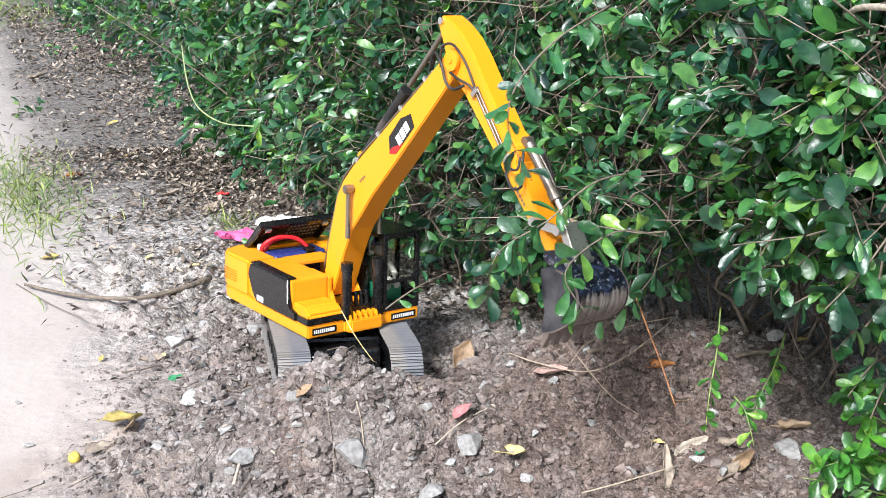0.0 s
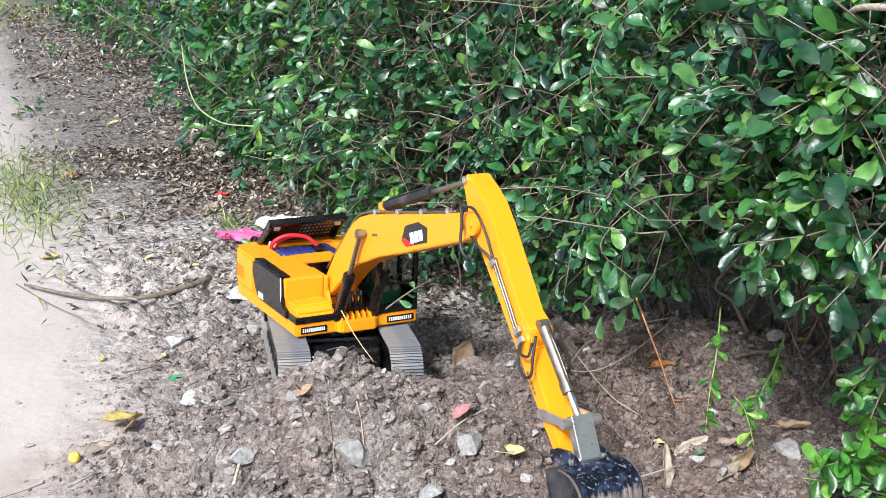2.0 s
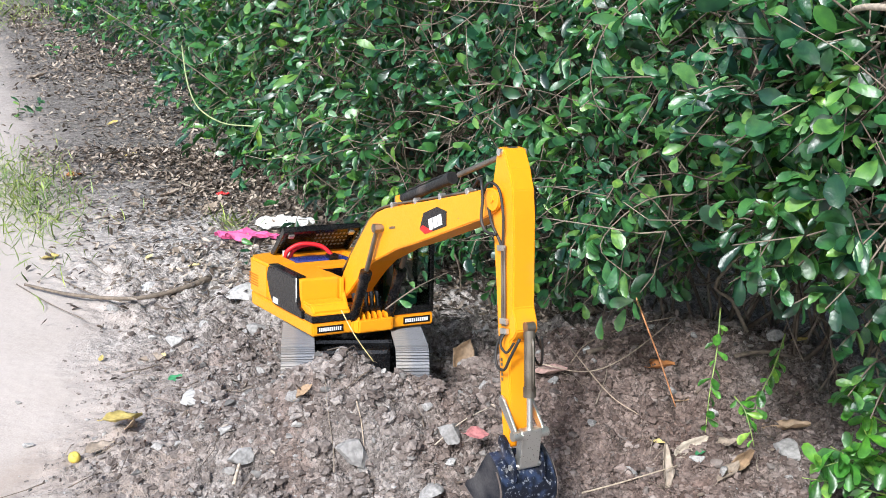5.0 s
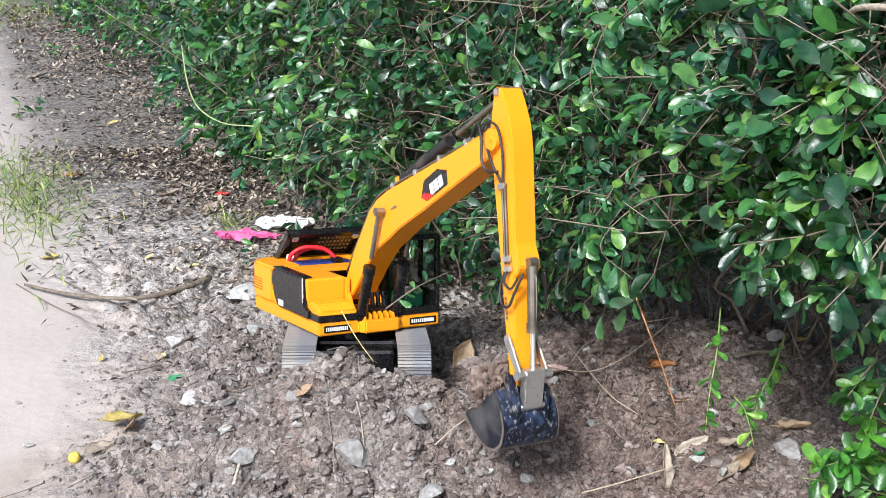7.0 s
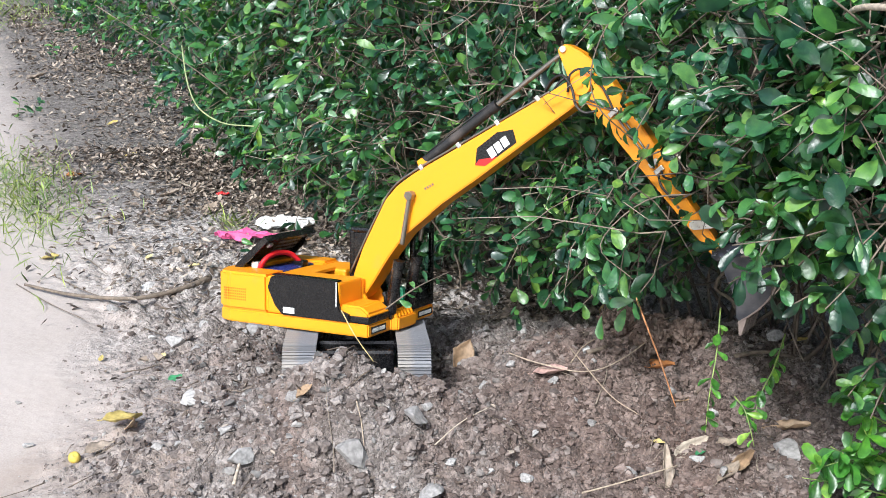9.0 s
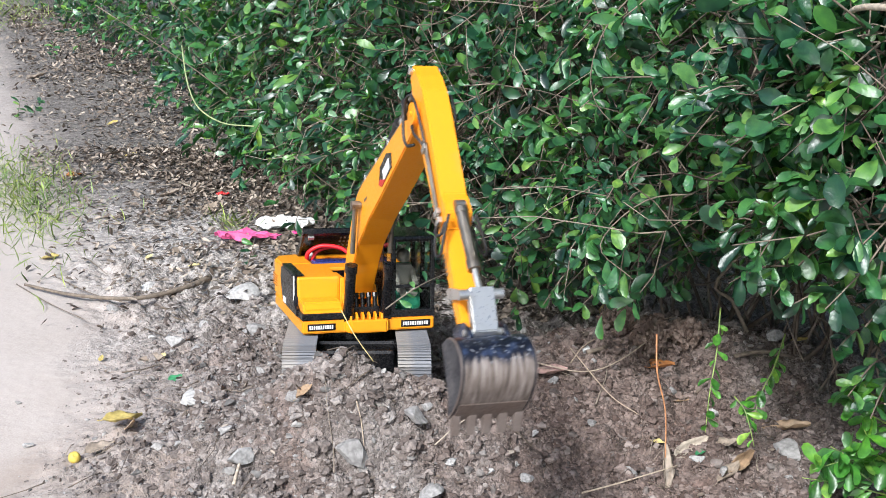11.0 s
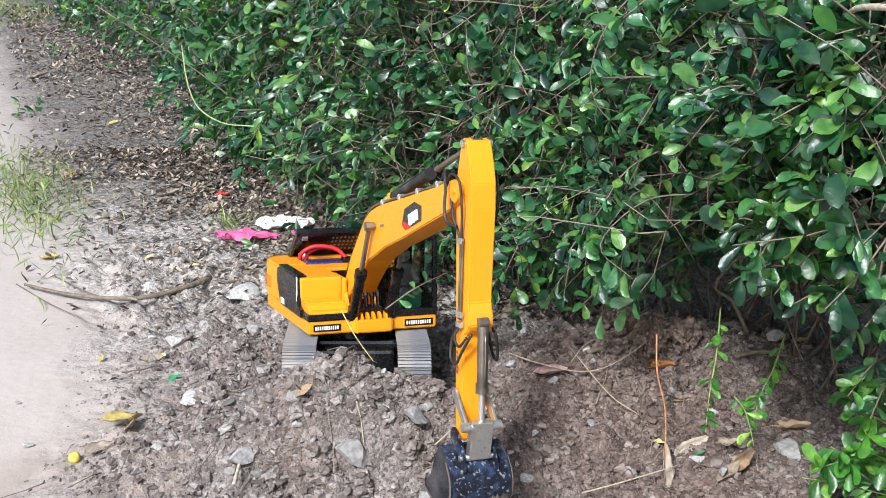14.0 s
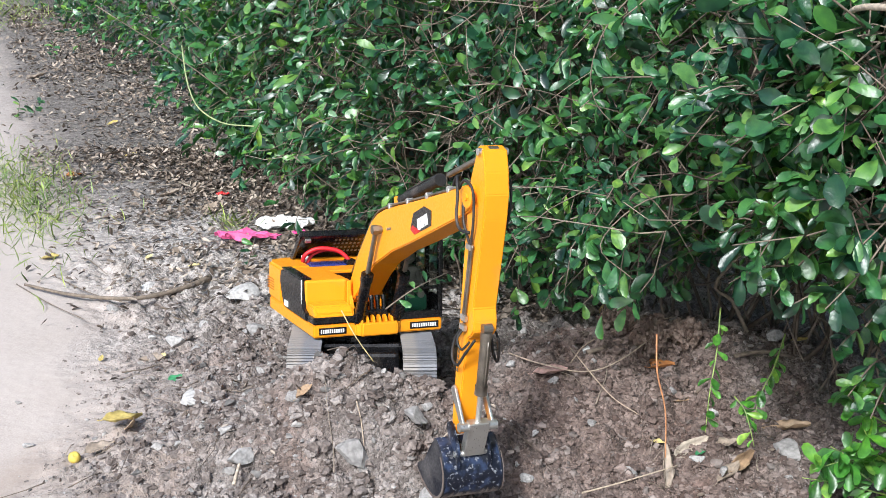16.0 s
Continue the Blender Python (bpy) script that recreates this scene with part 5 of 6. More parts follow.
stone_at(0.145, -0.085, 0.0171, "tan stone in the soil heap", 5, 30, 0, 0.3, 1.0)
stone_at(0.181, -0.293, 0.0108, "pale grey pebble in dug soil", 6, 0, 0, 0.3, 1.0)
stone_at(0.132, -0.293, 0.0114, "grey stone in dug soil", 7, 0, 0, 0.3, 1.0)
stone_at(0.101, -0.336, 0.0225, "flat reddish grey stone in dug soil", 0, 50, 0, 0.2, 0.7)
stone_at(0.608, -0.226, 0.0303, "flat grey slab under the hedge shoots", 4, -60, 8, 0.2, 0.45)
stone_at(0.472, -0.256, 0.0138, "grey stone in dark soil", 6, 20, 0, 0.3, 1.0)
stone_at(0.230, -0.291, 0.0132, "grey stone in dug soil", 2, 20, 0, 0.3, 1.0)
stone_at(0.671, 0.064, 0.0192, "dark stone in the shade under the hedge", 3, 0, 0, 0.3, 1.0)
clod_at(-0.030, -0.236, 0.0253, 100)
clod_at(0.188, 0.012, 0.0359, 101)
clod_at(0.005, -0.236, 0.0153, 102)
clod_at(-0.071, -0.266, 0.0191, 103)
clod_at(-0.109, -0.265, 0.0169, 104)
clod_at(0.057, -0.232, 0.0154, 105)
clod_at(0.103, -0.241, 0.0193, 106)
clod_at(0.042, -0.274, 0.0190, 107)
clod_at(-0.192, 0.118, 0.0240, 108)
clod_at(-0.226, -0.019, 0.0225, 109)
clod_at(0.012, -0.254, 0.0168, 110)
clod_at(-0.047, -0.297, 0.0228, 111)
clod_at(-0.105, -0.320, 0.0228, 112)
clod_at(0.072, -0.301, 0.0227, 113)
clod_at(0.314, -0.039, 0.0261, 114)
clod_at(0.262, -0.040, 0.0217, 115)
clod_at(0.452, 0.284, 0.0312, 116)
clod_at(0.509, 0.361, 0.0271, 117)
clod_at(-0.099, 0.120, 0.0163, 118)
clod_at(0.189, -0.109, 0.0253, 119)
stone_at(0.043, 0.144, 0.0145, "tan splinter of stone before the track", 7, 0, 60, 0.4, 1.0)
stone_at(-0.467, -0.174, 0.0095, "small dark stone on the sandy lane", 5, 0, 0, 0.3, 1.0)
stone_at(-0.525, -0.028, 0.0065, "small dark pebble on the sandy lane", 6, 0, 0, 0.3, 1.0)
fallen_leaf(-0.335, -0.152, 0.056, 5, OCHRE, "yellow dead leaf curled on the soil", 4, -0.6, 1.25, 0.012, -10)
fallen_leaf(-0.317, -0.176, 0.0419, -70, TAN, "tan dead leaf on edge in the soil", 35, -0.5, 0.8, 0.01, 40)
fallen_leaf(-0.352, -0.218, 0.042, 25, PALE, "pale dry leaf on the sandy lane", 8, -0.7, 1.0, 0.008, 10)
fallen_leaf(-0.358, 0.148, 0.0455, -10, PALE, "white and yellow leaf on the soil", 6, -0.6, 1.0, 0.005, 0)
fallen_leaf(-0.343, 0.160, 0.0198, 80, OCHRE, "small yellow leaf tip", 6, -0.6, 1.0, 0.005, 0)
fallen_leaf(-0.301, 0.056, 0.0245, 30, GREENLEAF, "small green leaf fallen on the soil", 15, -0.3, 1.4, 0.005, 0)
fallen_leaf(-0.439, 0.134, 0.0139, 80, OCHRE, "small olive leaf on the sandy lane", 30, -0.6, 1.0, 0.005, 0)
fallen_leaf(-0.682, 0.684, 0.0380, 10, OCHRE, "yellow leaf on the sandy lane", 8, -0.6, 1.0, 0.005, 0)
fallen_leaf(-0.477, 0.697, 0.0224, 60, OCHRE, "small yellow leaf on the soil", 10, -0.6, 1.0, 0.005, 0)
fallen_leaf(-0.367, 0.615, 0.0264, -10, OCHRE, "small yellow leaf on the soil", 10, -0.6, 1.0, 0.005, 0)
fallen_leaf(-0.064, -0.248, 0.0323, 50, TAN, "tan dead leaf in the soil heap", 20, -0.7, 0.8, 0.01, 0)
fallen_leaf(0.164, 0.098, 0.0602, 55, TAN, "curled tan leaf beside the track", 40, -1.0, 0.9, 0.016, 40)
fallen_leaf(0.455, -0.041, 0.0586, -12, RUST, "rust brown leaf on dark soil", 10, -0.5, 0.7, 0.008, 0)
fallen_leaf(0.285, -0.105, 0.0507, -8, MAUVE, "mauve brown leaf on the soil", 10, -0.6, 0.8, 0.006, 0)
fallen_leaf(0.474, -0.204, 0.0665, 30, PALE, "long pale curled leaf on the soil", 12, -0.7, 0.55, 0.008, 30)
fallen_leaf(0.508, -0.283, 0.0563, 45, PALE, "pale dead leaf with rolled edge", 8, -0.7, 0.6, 0.005, 0)
fallen_leaf(0.531, -0.255, 0.0622, 42, TAN, "rolled tan leaf on dark soil", 8, -0.7, 0.5, 0.012, 40)
fallen_leaf(0.524, -0.210, 0.0334, 10, PALE, "pale leaf scrap on dark soil", 12, -0.6, 1.0, 0.005, 0)
fallen_leaf(0.625, -0.156, 0.0733, -5, TAN, "long yellowish dead leaf under the hedge", 6, -0.5, 0.35, 0.008, 0)
fallen_leaf(0.425, -0.217, 0.0213, -40, OCHRE, "small yellowish leaf on dark soil", 10, -0.6, 1.0, 0.005, 0)
fallen_leaf(0.485, -0.088, 0.0315, -10, TAN, "tan leaf beside a dry stem", 10, -0.6, 1.0, 0.005, 0)
fallen_leaf(0.484, -0.224, 0.0181, 30, GREENLEAF, "small green leaf on dark soil", 10, -0.6, 1.0, 0.005, 0)
fallen_leaf(0.707, 0.046, 0.0250, -10, OCHRE, "small yellow green leaf in the shade", 10, -0.6, 1.0, 0.005, 0)
fallen_leaf(0.427, -0.261, 0.0675, 84, PALE, "pale leaf standing by a dry stem", 50, -0.3, 0.4, 0.02, 20)
fallen_leaf(0.260, 0.325, 0.0461, 20, PALE, "pale dry leaf under the hedge", 30, -0.5, 0.6, 0.01, 0)
fallen_leaf(0.483, 0.491, 0.0455, -50, PALE, "pale dry leaf at the hedge foot", 20, -0.6, 1.0, 0.005, 0)
fallen_leaf(-0.818, 1.364, 0.0540, -20, RUST, "rust brown leaf among litter", 10, -0.6, 1.0, 0.005, 0)
fallen_leaf(-0.720, 1.594, 0.0438, 10, OCHRE, "yellow brown leaf among litter", 10, -0.6, 1.0, 0.005, 0)
fallen_leaf(-0.881, 2.069, 0.0461, 60, OCHRE, "yellow leaf among litter", 10, -0.6, 1.0, 0.005, 0)
fallen_leaf(-0.400, 1.029, 0.0640, 70, PALE, "pale dead leaf among dark litter", 15, -0.6, 1.0, 0.005, 0)
fallen_leaf(-0.529, 1.188, 0.0531, 10, PALE, "pale dead leaf among dark litter", 15, -0.6, 1.0, 0.005, 0)
fallen_leaf(-1.393, 2.959, 0.0816, 0, PALE, "pale dead leaf among dark litter", 15, -0.6, 1.0, 0.005, 0)
fallen_leaf(-0.462, 1.214, 0.0444, 40, PALE, "pale dead leaf among dark litter", 15, -0.6, 1.0, 0.005, 0)
fallen_leaf(-0.383, 1.265, 0.0600, -20, PALE, "pale dead leaf among dark litter", 15, -0.6, 1.0, 0.005, 0)
tagged(tube("root", [(-0.676, 0.492, -0.024), (-0.567, 0.431, -0.024), (-0.453, 0.406, -0.024), (-0.386, 0.442, -0.025), (-0.340, 0.494, -0.025), (-0.321, 0.528, -0.025)], 0.0028, TWIG, None, 5, 6, 0.007), "dry grey root lying at the edge of the lane", "root")
tagged(tube("twig", [(-0.695, 0.499, -0.025), (-0.597, 0.388, -0.026), (-0.513, 0.307, -0.026)], 0.0012, TWIG, None, 5, 6, 0.0008), "thin dry twig on the sandy lane", "twig")
tagged(tube("twig", [(-0.621, 0.531, -0.025), (-0.530, 0.437, -0.025), (-0.436, 0.374, -0.025)], 0.0014, TWIG, None, 5, 6, 0.0008), "thin dry twig on the sandy lane", "twig")
tagged(tube("twig", [(0.221, -0.023, 0.042), (0.273, -0.097, 0.052), (0.340, -0.108, 0.044), (0.407, -0.058, 0.047), (0.507, 0.063, 0.060)], 0.0013, PALETWIG, None, 5, 6, 0.0009), "long thin pale root arched over the soil", "root")
tagged(tube("twig", [(0.318, 0.119, 0.022), (0.326, -0.084, 0.059), (0.368, -0.141, 0.021), (0.406, -0.168, 0.002)], 0.0011, PALETWIG, None, 5, 6, 0.0008), "thin pale root across the dug soil", "root")
tagged(tube("twig", [(0.315, -0.098, 0.054), (0.347, -0.054, 0.067), (0.422, 0.027, 0.060), (0.507, 0.063, 0.062)], 0.0011, PALETWIG, None, 5, 6, 0.0008), "thin pale root under the hedge", "root")
tagged(tube("twig", [(0.006, -0.270, 0.078), (0.012, -0.283, 0.057), (0.016, -0.302, 0.029)], 0.0011, PALETWIG, None, 5, 6, 0.0008), "short dry stalk in the soil heap", "twig")
tagged(tube("twig", [(0.109, -0.294, 0.024), (0.144, -0.266, 0.042), (0.189, -0.220, 0.044)], 0.001, PALETWIG, None, 5, 6, 0.0008), "thin curved root on the heap", "root")
tagged(tube("twig", [(0.305, -0.308, -0.043), (0.360, -0.297, -0.034), (0.441, -0.271, -0.024)], 0.0014, PALETWIG, None, 5, 6, 0.0009), "pale dry stick on the soil", "twig")
tagged(tube("twig", [(-0.150, -0.344, -0.002), (-0.146, -0.314, 0.012), (-0.144, -0.297, 0.028)], 0.0025, PALETWIG, None, 5, 6, 0.0012), "pale dry leaf stalk in the soil", "twig")
tagged(tube("twig", [(0.344, -0.071, 0.059), (0.379, -0.044, 0.056), (0.410, -0.014, 0.054)], 0.004, TWIG, None, 5, 6, 0.003), "short brown stick half buried", "twig")
tagged(tube("twig", [(0.585, -0.014, 0.025), (0.635, 0.003, 0.025), (0.682, 0.005, 0.015)], 0.004, TWIG, None, 5, 6, 0.003), "brown root under the hedge", "root")
tagged(tube("grass_straw", [(-0.015, -0.200, 0.180), (0.004, -0.215, 0.148), (0.028, -0.225, 0.115)], 0.0009, STRAW, None, 5, 6, 0.0007), "yellow straw leaning on the machine", "straw")
tagged(tube("vine", [(-0.429, 0.966, 0.374), (-0.397, 0.832, 0.314), (-0.362, 0.752, 0.274), (-0.303, 0.690, 0.254), (-0.228, 0.607, 0.264)], 0.0019, VINE, None, 5, 6, 0.0015), "pale bare vine stem hanging from the hedge", "vine")
tagged(tube("sapling_stem", [(0.540, -0.581, 0.624), (0.540, -0.455, 0.604), (0.658, -0.120, 0.504)], 0.004, PALETWIG, None, 5, 6, 0.002), "grey bare branch in the hedge", "branch")
fruit(-0.386, -0.227)
grass_patch(-0.9, 1.2, 0.15, 0.5, 1100, 3)
grass_patch(-2.278, 5.308, 0.5, 0.9, 500, 4)
grass_patch(-0.333, 0.910, 0.05, 0.05, 60, 5)
crumpled("plastic_bag", -0.278, 0.786, 0.15, 0.075, PINK, "crumpled bright pink plastic bag on the soil", 7)
crumpled("wrapper", -0.206, 0.881, 0.14, 0.08, WHITE, "crumpled white wrapper with pink edge", 8)
crumpled("plastic_bag", -0.171, 0.831, 0.03, 0.02, PINK, "scrap of bright pink plastic", 12)
crumpled("wrapper", -0.389, 1.155, 0.035, 0.03, STICKER_RED, "scrap of red wrapper among dead leaves", 9)
sprig("hanging_shoot", "hanging shoot with small bright green leaves", [(0.503, -0.200, 0.177), (0.491, -0.240, 0.131), (0.477, -0.270, 0.079), (0.467, -0.300, 0.040)], 16, 0.019, YOUNG, np.random.default_rng(1))
sprig("hanging_shoot", "thin leafy shoot over the dark soil", [(0.596, -0.200, 0.138), (0.571, -0.240, 0.105), (0.549, -0.260, 0.073), (0.535, -0.280, 0.033)], 22, 0.021, YOUNG, np.random.default_rng(2))
sprig("hanging_shoot", "thin leafy shoot over the dark soil", [(0.514, -0.260, 0.073), (0.525, -0.280, 0.058), (0.534, -0.300, 0.018)], 9, 0.02, YOUNG, np.random.default_rng(3))
sprig("young_bush_shoot", "bright green young leafy shoot of a bush", [(0.727, -0.360, 0.054), (0.636, -0.400, 0.115), (0.602, -0.420, 0.147)], 17, 0.031, YOUNG, np.random.default_rng(10), group='young shoots')
sprig("young_bush_shoot", "bright green young leafy shoot of a bush", [(0.735, -0.360, -0.011), (0.633, -0.400, 0.049), (0.588, -0.420, 0.080)], 17, 0.031, YOUNG, np.random.default_rng(11), group='young shoots')
sprig("young_bush_shoot", "bright green young leafy shoot of a bush", [(0.738, -0.360, -0.036), (0.619, -0.400, 0.016), (0.557, -0.420, 0.038)], 17, 0.031, YOUNG, np.random.default_rng(12), group='young shoots')
sprig("young_bush_shoot", "bright green young leafy shoot of a bush", [(0.723, -0.360, 0.086), (0.644, -0.400, 0.137), (0.620, -0.420, 0.162)], 17, 0.031, YOUNG, np.random.default_rng(13), group='young shoots')
sprig("young_bush_shoot", "bright green young leafy shoot of a bush", [(0.731, -0.360, 0.021), (0.622, -0.400, 0.049), (0.570, -0.420, 0.049)], 17, 0.031, YOUNG, np.random.default_rng(14), group='young shoots')
sprig("young_bush_shoot", "bright green young leafy shoot of a bush", [(0.745, -0.360, -0.020), (0.658, -0.400, 0.056), (0.627, -0.420, 0.102)], 17, 0.031, YOUNG, np.random.default_rng(15), group='young shoots')
sprig("young_bush_shoot", "bright green young leafy shoot of a bush", [(0.740, -0.360, -0.046), (0.642, -0.400, 0.028), (0.603, -0.420, 0.072)], 17, 0.031, YOUNG, np.random.default_rng(16), group='young shoots')
sprig("hedge_shoot", "leafy hedge shoot drooping over the soil", [(0.640, -0.400, 0.241), (0.594, -0.440, 0.241), (0.560, -0.460, 0.217)], 14, 0.03, ONELEAF, np.random.default_rng(80), r=0.0016, group='drooping shoots')
sprig("hedge_shoot", "leafy hedge shoot drooping over the soil", [(0.659, -0.400, 0.197), (0.616, -0.440, 0.194), (0.585, -0.460, 0.166)], 14, 0.03, ONELEAF, np.random.default_rng(81), r=0.0016, group='drooping shoots')
sprig("hedge_shoot", "leafy hedge shoot drooping over the soil", [(0.640, -0.400, 0.298), (0.568, -0.440, 0.300), (0.508, -0.460, 0.280)], 16, 0.03, ONELEAF, np.random.default_rng(82), r=0.0016, group='drooping shoots')
sprig("hedge_shoot", "leafy hedge shoot drooping over the soil", [(0.648, -0.400, 0.339), (0.596, -0.440, 0.344), (0.555, -0.460, 0.326)], 14, 0.03, ONELEAF, np.random.default_rng(83), r=0.0016, group='drooping shoots')
sprig("hedge_shoot", "leafy hedge shoot drooping over the soil", [(0.575, -0.400, 0.340), (0.526, -0.440, 0.328), (0.488, -0.460, 0.293)], 16, 0.03, ONELEAF, np.random.default_rng(84), r=0.0016, group='drooping shoots')
sprig("hedge_shoot", "leafy hedge shoot drooping over the soil", [(0.668, -0.400, 0.174), (0.636, -0.440, 0.169), (0.615, -0.460, 0.137)], 12, 0.03, ONELEAF, np.random.default_rng(85), r=0.0016, group='drooping shoots')
sprig("hedge_shoot", "leafy hedge shoot drooping over the soil", [(0.525, -0.400, 0.306), (0.475, -0.440, 0.318), (0.435, -0.460, 0.307)], 12, 0.03, ONELEAF, np.random.default_rng(86), r=0.0016, group='drooping shoots')
sprig("hedge_shoot", "leafy hedge shoot drooping over the soil", [(0.520, -0.040, 0.219), (0.445, -0.080, 0.196), (0.378, -0.100, 0.145)], 14, 0.027, ONELEAF, np.random.default_rng(87), r=0.0016, group='drooping shoots')
sprig("hedge_shoot", "leafy hedge shoot drooping over the soil", [(0.412, -0.040, 0.176), (0.360, -0.080, 0.166), (0.312, -0.100, 0.128)], 12, 0.027, ONELEAF, np.random.default_rng(88), r=0.0016, group='drooping shoots')
sprig("hedge_shoot", "leafy hedge shoot drooping over the soil", [(0.351, -0.040, 0.212), (0.309, -0.080, 0.193), (0.271, -0.100, 0.146)], 12, 0.027, ONELEAF, np.random.default_rng(89), r=0.0016, group='drooping shoots')
sprig("leafy_sprig", "small leafy sprig growing before the cab", [(0.045, -0.200, 0.181), (0.074, -0.200, 0.203), (0.101, -0.180, 0.212), (0.137, -0.140, 0.214)], 10, 0.018, ONELEAF, np.random.default_rng(20))
sprig("broad_leaf_shoot", "shoot with long pointed green leaves in the hedge", [(-0.161, 0.780, 0.365), (-0.179, 0.710, 0.330), (-0.199, 0.660, 0.293)], 12, 0.05, ONELEAF, np.random.default_rng(30), droop=-0.5, shape='long', group='broad-leaved shoots')
sprig("broad_leaf_shoot", "shoot with long pointed green leaves in the hedge", [(-0.218, 0.830, 0.272), (-0.236, 0.760, 0.237), (-0.256, 0.710, 0.200)], 12, 0.045, ONELEAF, np.random.default_rng(31), droop=-0.5, shape='long', group='broad-leaved shoots')
sprig("broad_leaf_shoot", "shoot with long pointed green leaves in the hedge", [(-0.429, 1.280, 0.203), (-0.449, 1.210, 0.159), (-0.471, 1.160, 0.113)], 8, 0.05, ONELEAF, np.random.default_rng(32), droop=-0.5, shape='long', group='broad-leaved shoots')
sprig("broad_leaf_shoot", "shoot with long pointed green leaves in the hedge", [(0.038, 0.380, 0.456), (0.019, 0.310, 0.428), (0.001, 0.260, 0.398)], 7, 0.045, ONELEAF, np.random.default_rng(33), droop=-0.5, shape='long', group='broad-leaved shoots')
sprig("broad_leaf_shoot", "shoot with long pointed green leaves in the hedge", [(-0.055, 0.580, 0.363), (-0.074, 0.510, 0.332), (-0.093, 0.460, 0.299)], 9, 0.045, ONELEAF, np.random.default_rng(34), droop=-0.5, shape='long', group='broad-leaved shoots')
sprig("broad_leaf_shoot", "shoot with long pointed green leaves in the hedge", [(-0.104, 0.680, 0.426), (-0.122, 0.610, 0.392), (-0.141, 0.560, 0.356)], 9, 0.05, ONELEAF, np.random.default_rng(35), droop=-0.5, shape='long', group='broad-leaved shoots')
sprig("small_weed", "small green weed growing at the lane edge", [(-1.220, 2.163, -0.03), (-1.210, 2.163, 0.0), (-1.200, 2.163, 0.035)], 8, 0.03, ONELEAF, np.random.default_rng(50), group="weeds")
sprig("small_weed", "small green weed growing at the lane edge", [(-1.178, 2.209, -0.03), (-1.168, 2.209, 0.0), (-1.158, 2.209, 0.035)], 8, 0.03, ONELEAF, np.random.default_rng(51), group="weeds")
sprig("small_weed", "small green weed growing at the lane edge", [(-1.482, 3.461, -0.03), (-1.472, 3.461, 0.0), (-1.462, 3.461, 0.035)], 12, 0.03, ONELEAF, np.random.default_rng(52), group="weeds")
sprig("small_weed", "small green weed growing at the lane edge", [(-0.257, 0.597, -0.03), (-0.247, 0.597, 0.0), (-0.237, 0.597, 0.035)], 4, 0.022, ONELEAF, np.random.default_rng(53), group="weeds")
sprig("small_weed", "small green weed growing at the lane edge", [(-0.589, 2.187, -0.03), (-0.579, 2.187, 0.0), (-0.569, 2.187, 0.035)], 6, 0.03, ONELEAF, np.random.default_rng(54), group="weeds")
# things that the digging shifts
shifted_stone = stone_at(0.155, -0.279, 0.026, "pale grey angular piece of broken concrete", 3, 30, 15, 0.35, 0.9)
dug_leaf = fallen_leaf(0.209, -0.278, 0.046, -20, OCHRE, "yellowish dead leaf lying in the digging", 10, -0.5, 0.8, 0.008)
dug_scrap = fallen_leaf(0.148, -0.258, 0.034, 35, SCRAP, "pink leaf-like scrap on the soil", 25, -0.4, 0.9, 0.01)
branch_a = sprig("hedge_branch", "thin hedge branch swept aside by the arm", [(0.302, -0.380, 0.605), (0.238, -0.430, 0.575), (0.194, -0.450, 0.530), (0.185, -0.460, 0.483), (0.211, -0.460, 0.427)], 30, 0.029, ONELEAF, np.random.default_rng(61), group='swept branches')
branch_b = sprig("hedge_branch", "thin hedge branch swept aside by the arm", [(0.381, -0.360, 0.413), (0.289, -0.430, 0.419), (0.230, -0.460, 0.382), (0.175, -0.460, 0.344), (0.164, -0.440, 0.276)], 40, 0.03, ONELEAF, np.random.default_rng(62), group='swept branches')
branch_c = sprig("hedge_branch", "thin hedge branch swept aside by the arm", [(0.381, -0.380, 0.336), (0.313, -0.420, 0.356), (0.251, -0.460, 0.323), (0.278, -0.460, 0.269)], 26, 0.03, ONELEAF, np.random.default_rng(63), group='swept branches')
soil_loads = [soil_lump(77, 0.036), soil_lump(78, 0.03), soil_lump(79, 0.027)]
dry_stem = loose_stem()



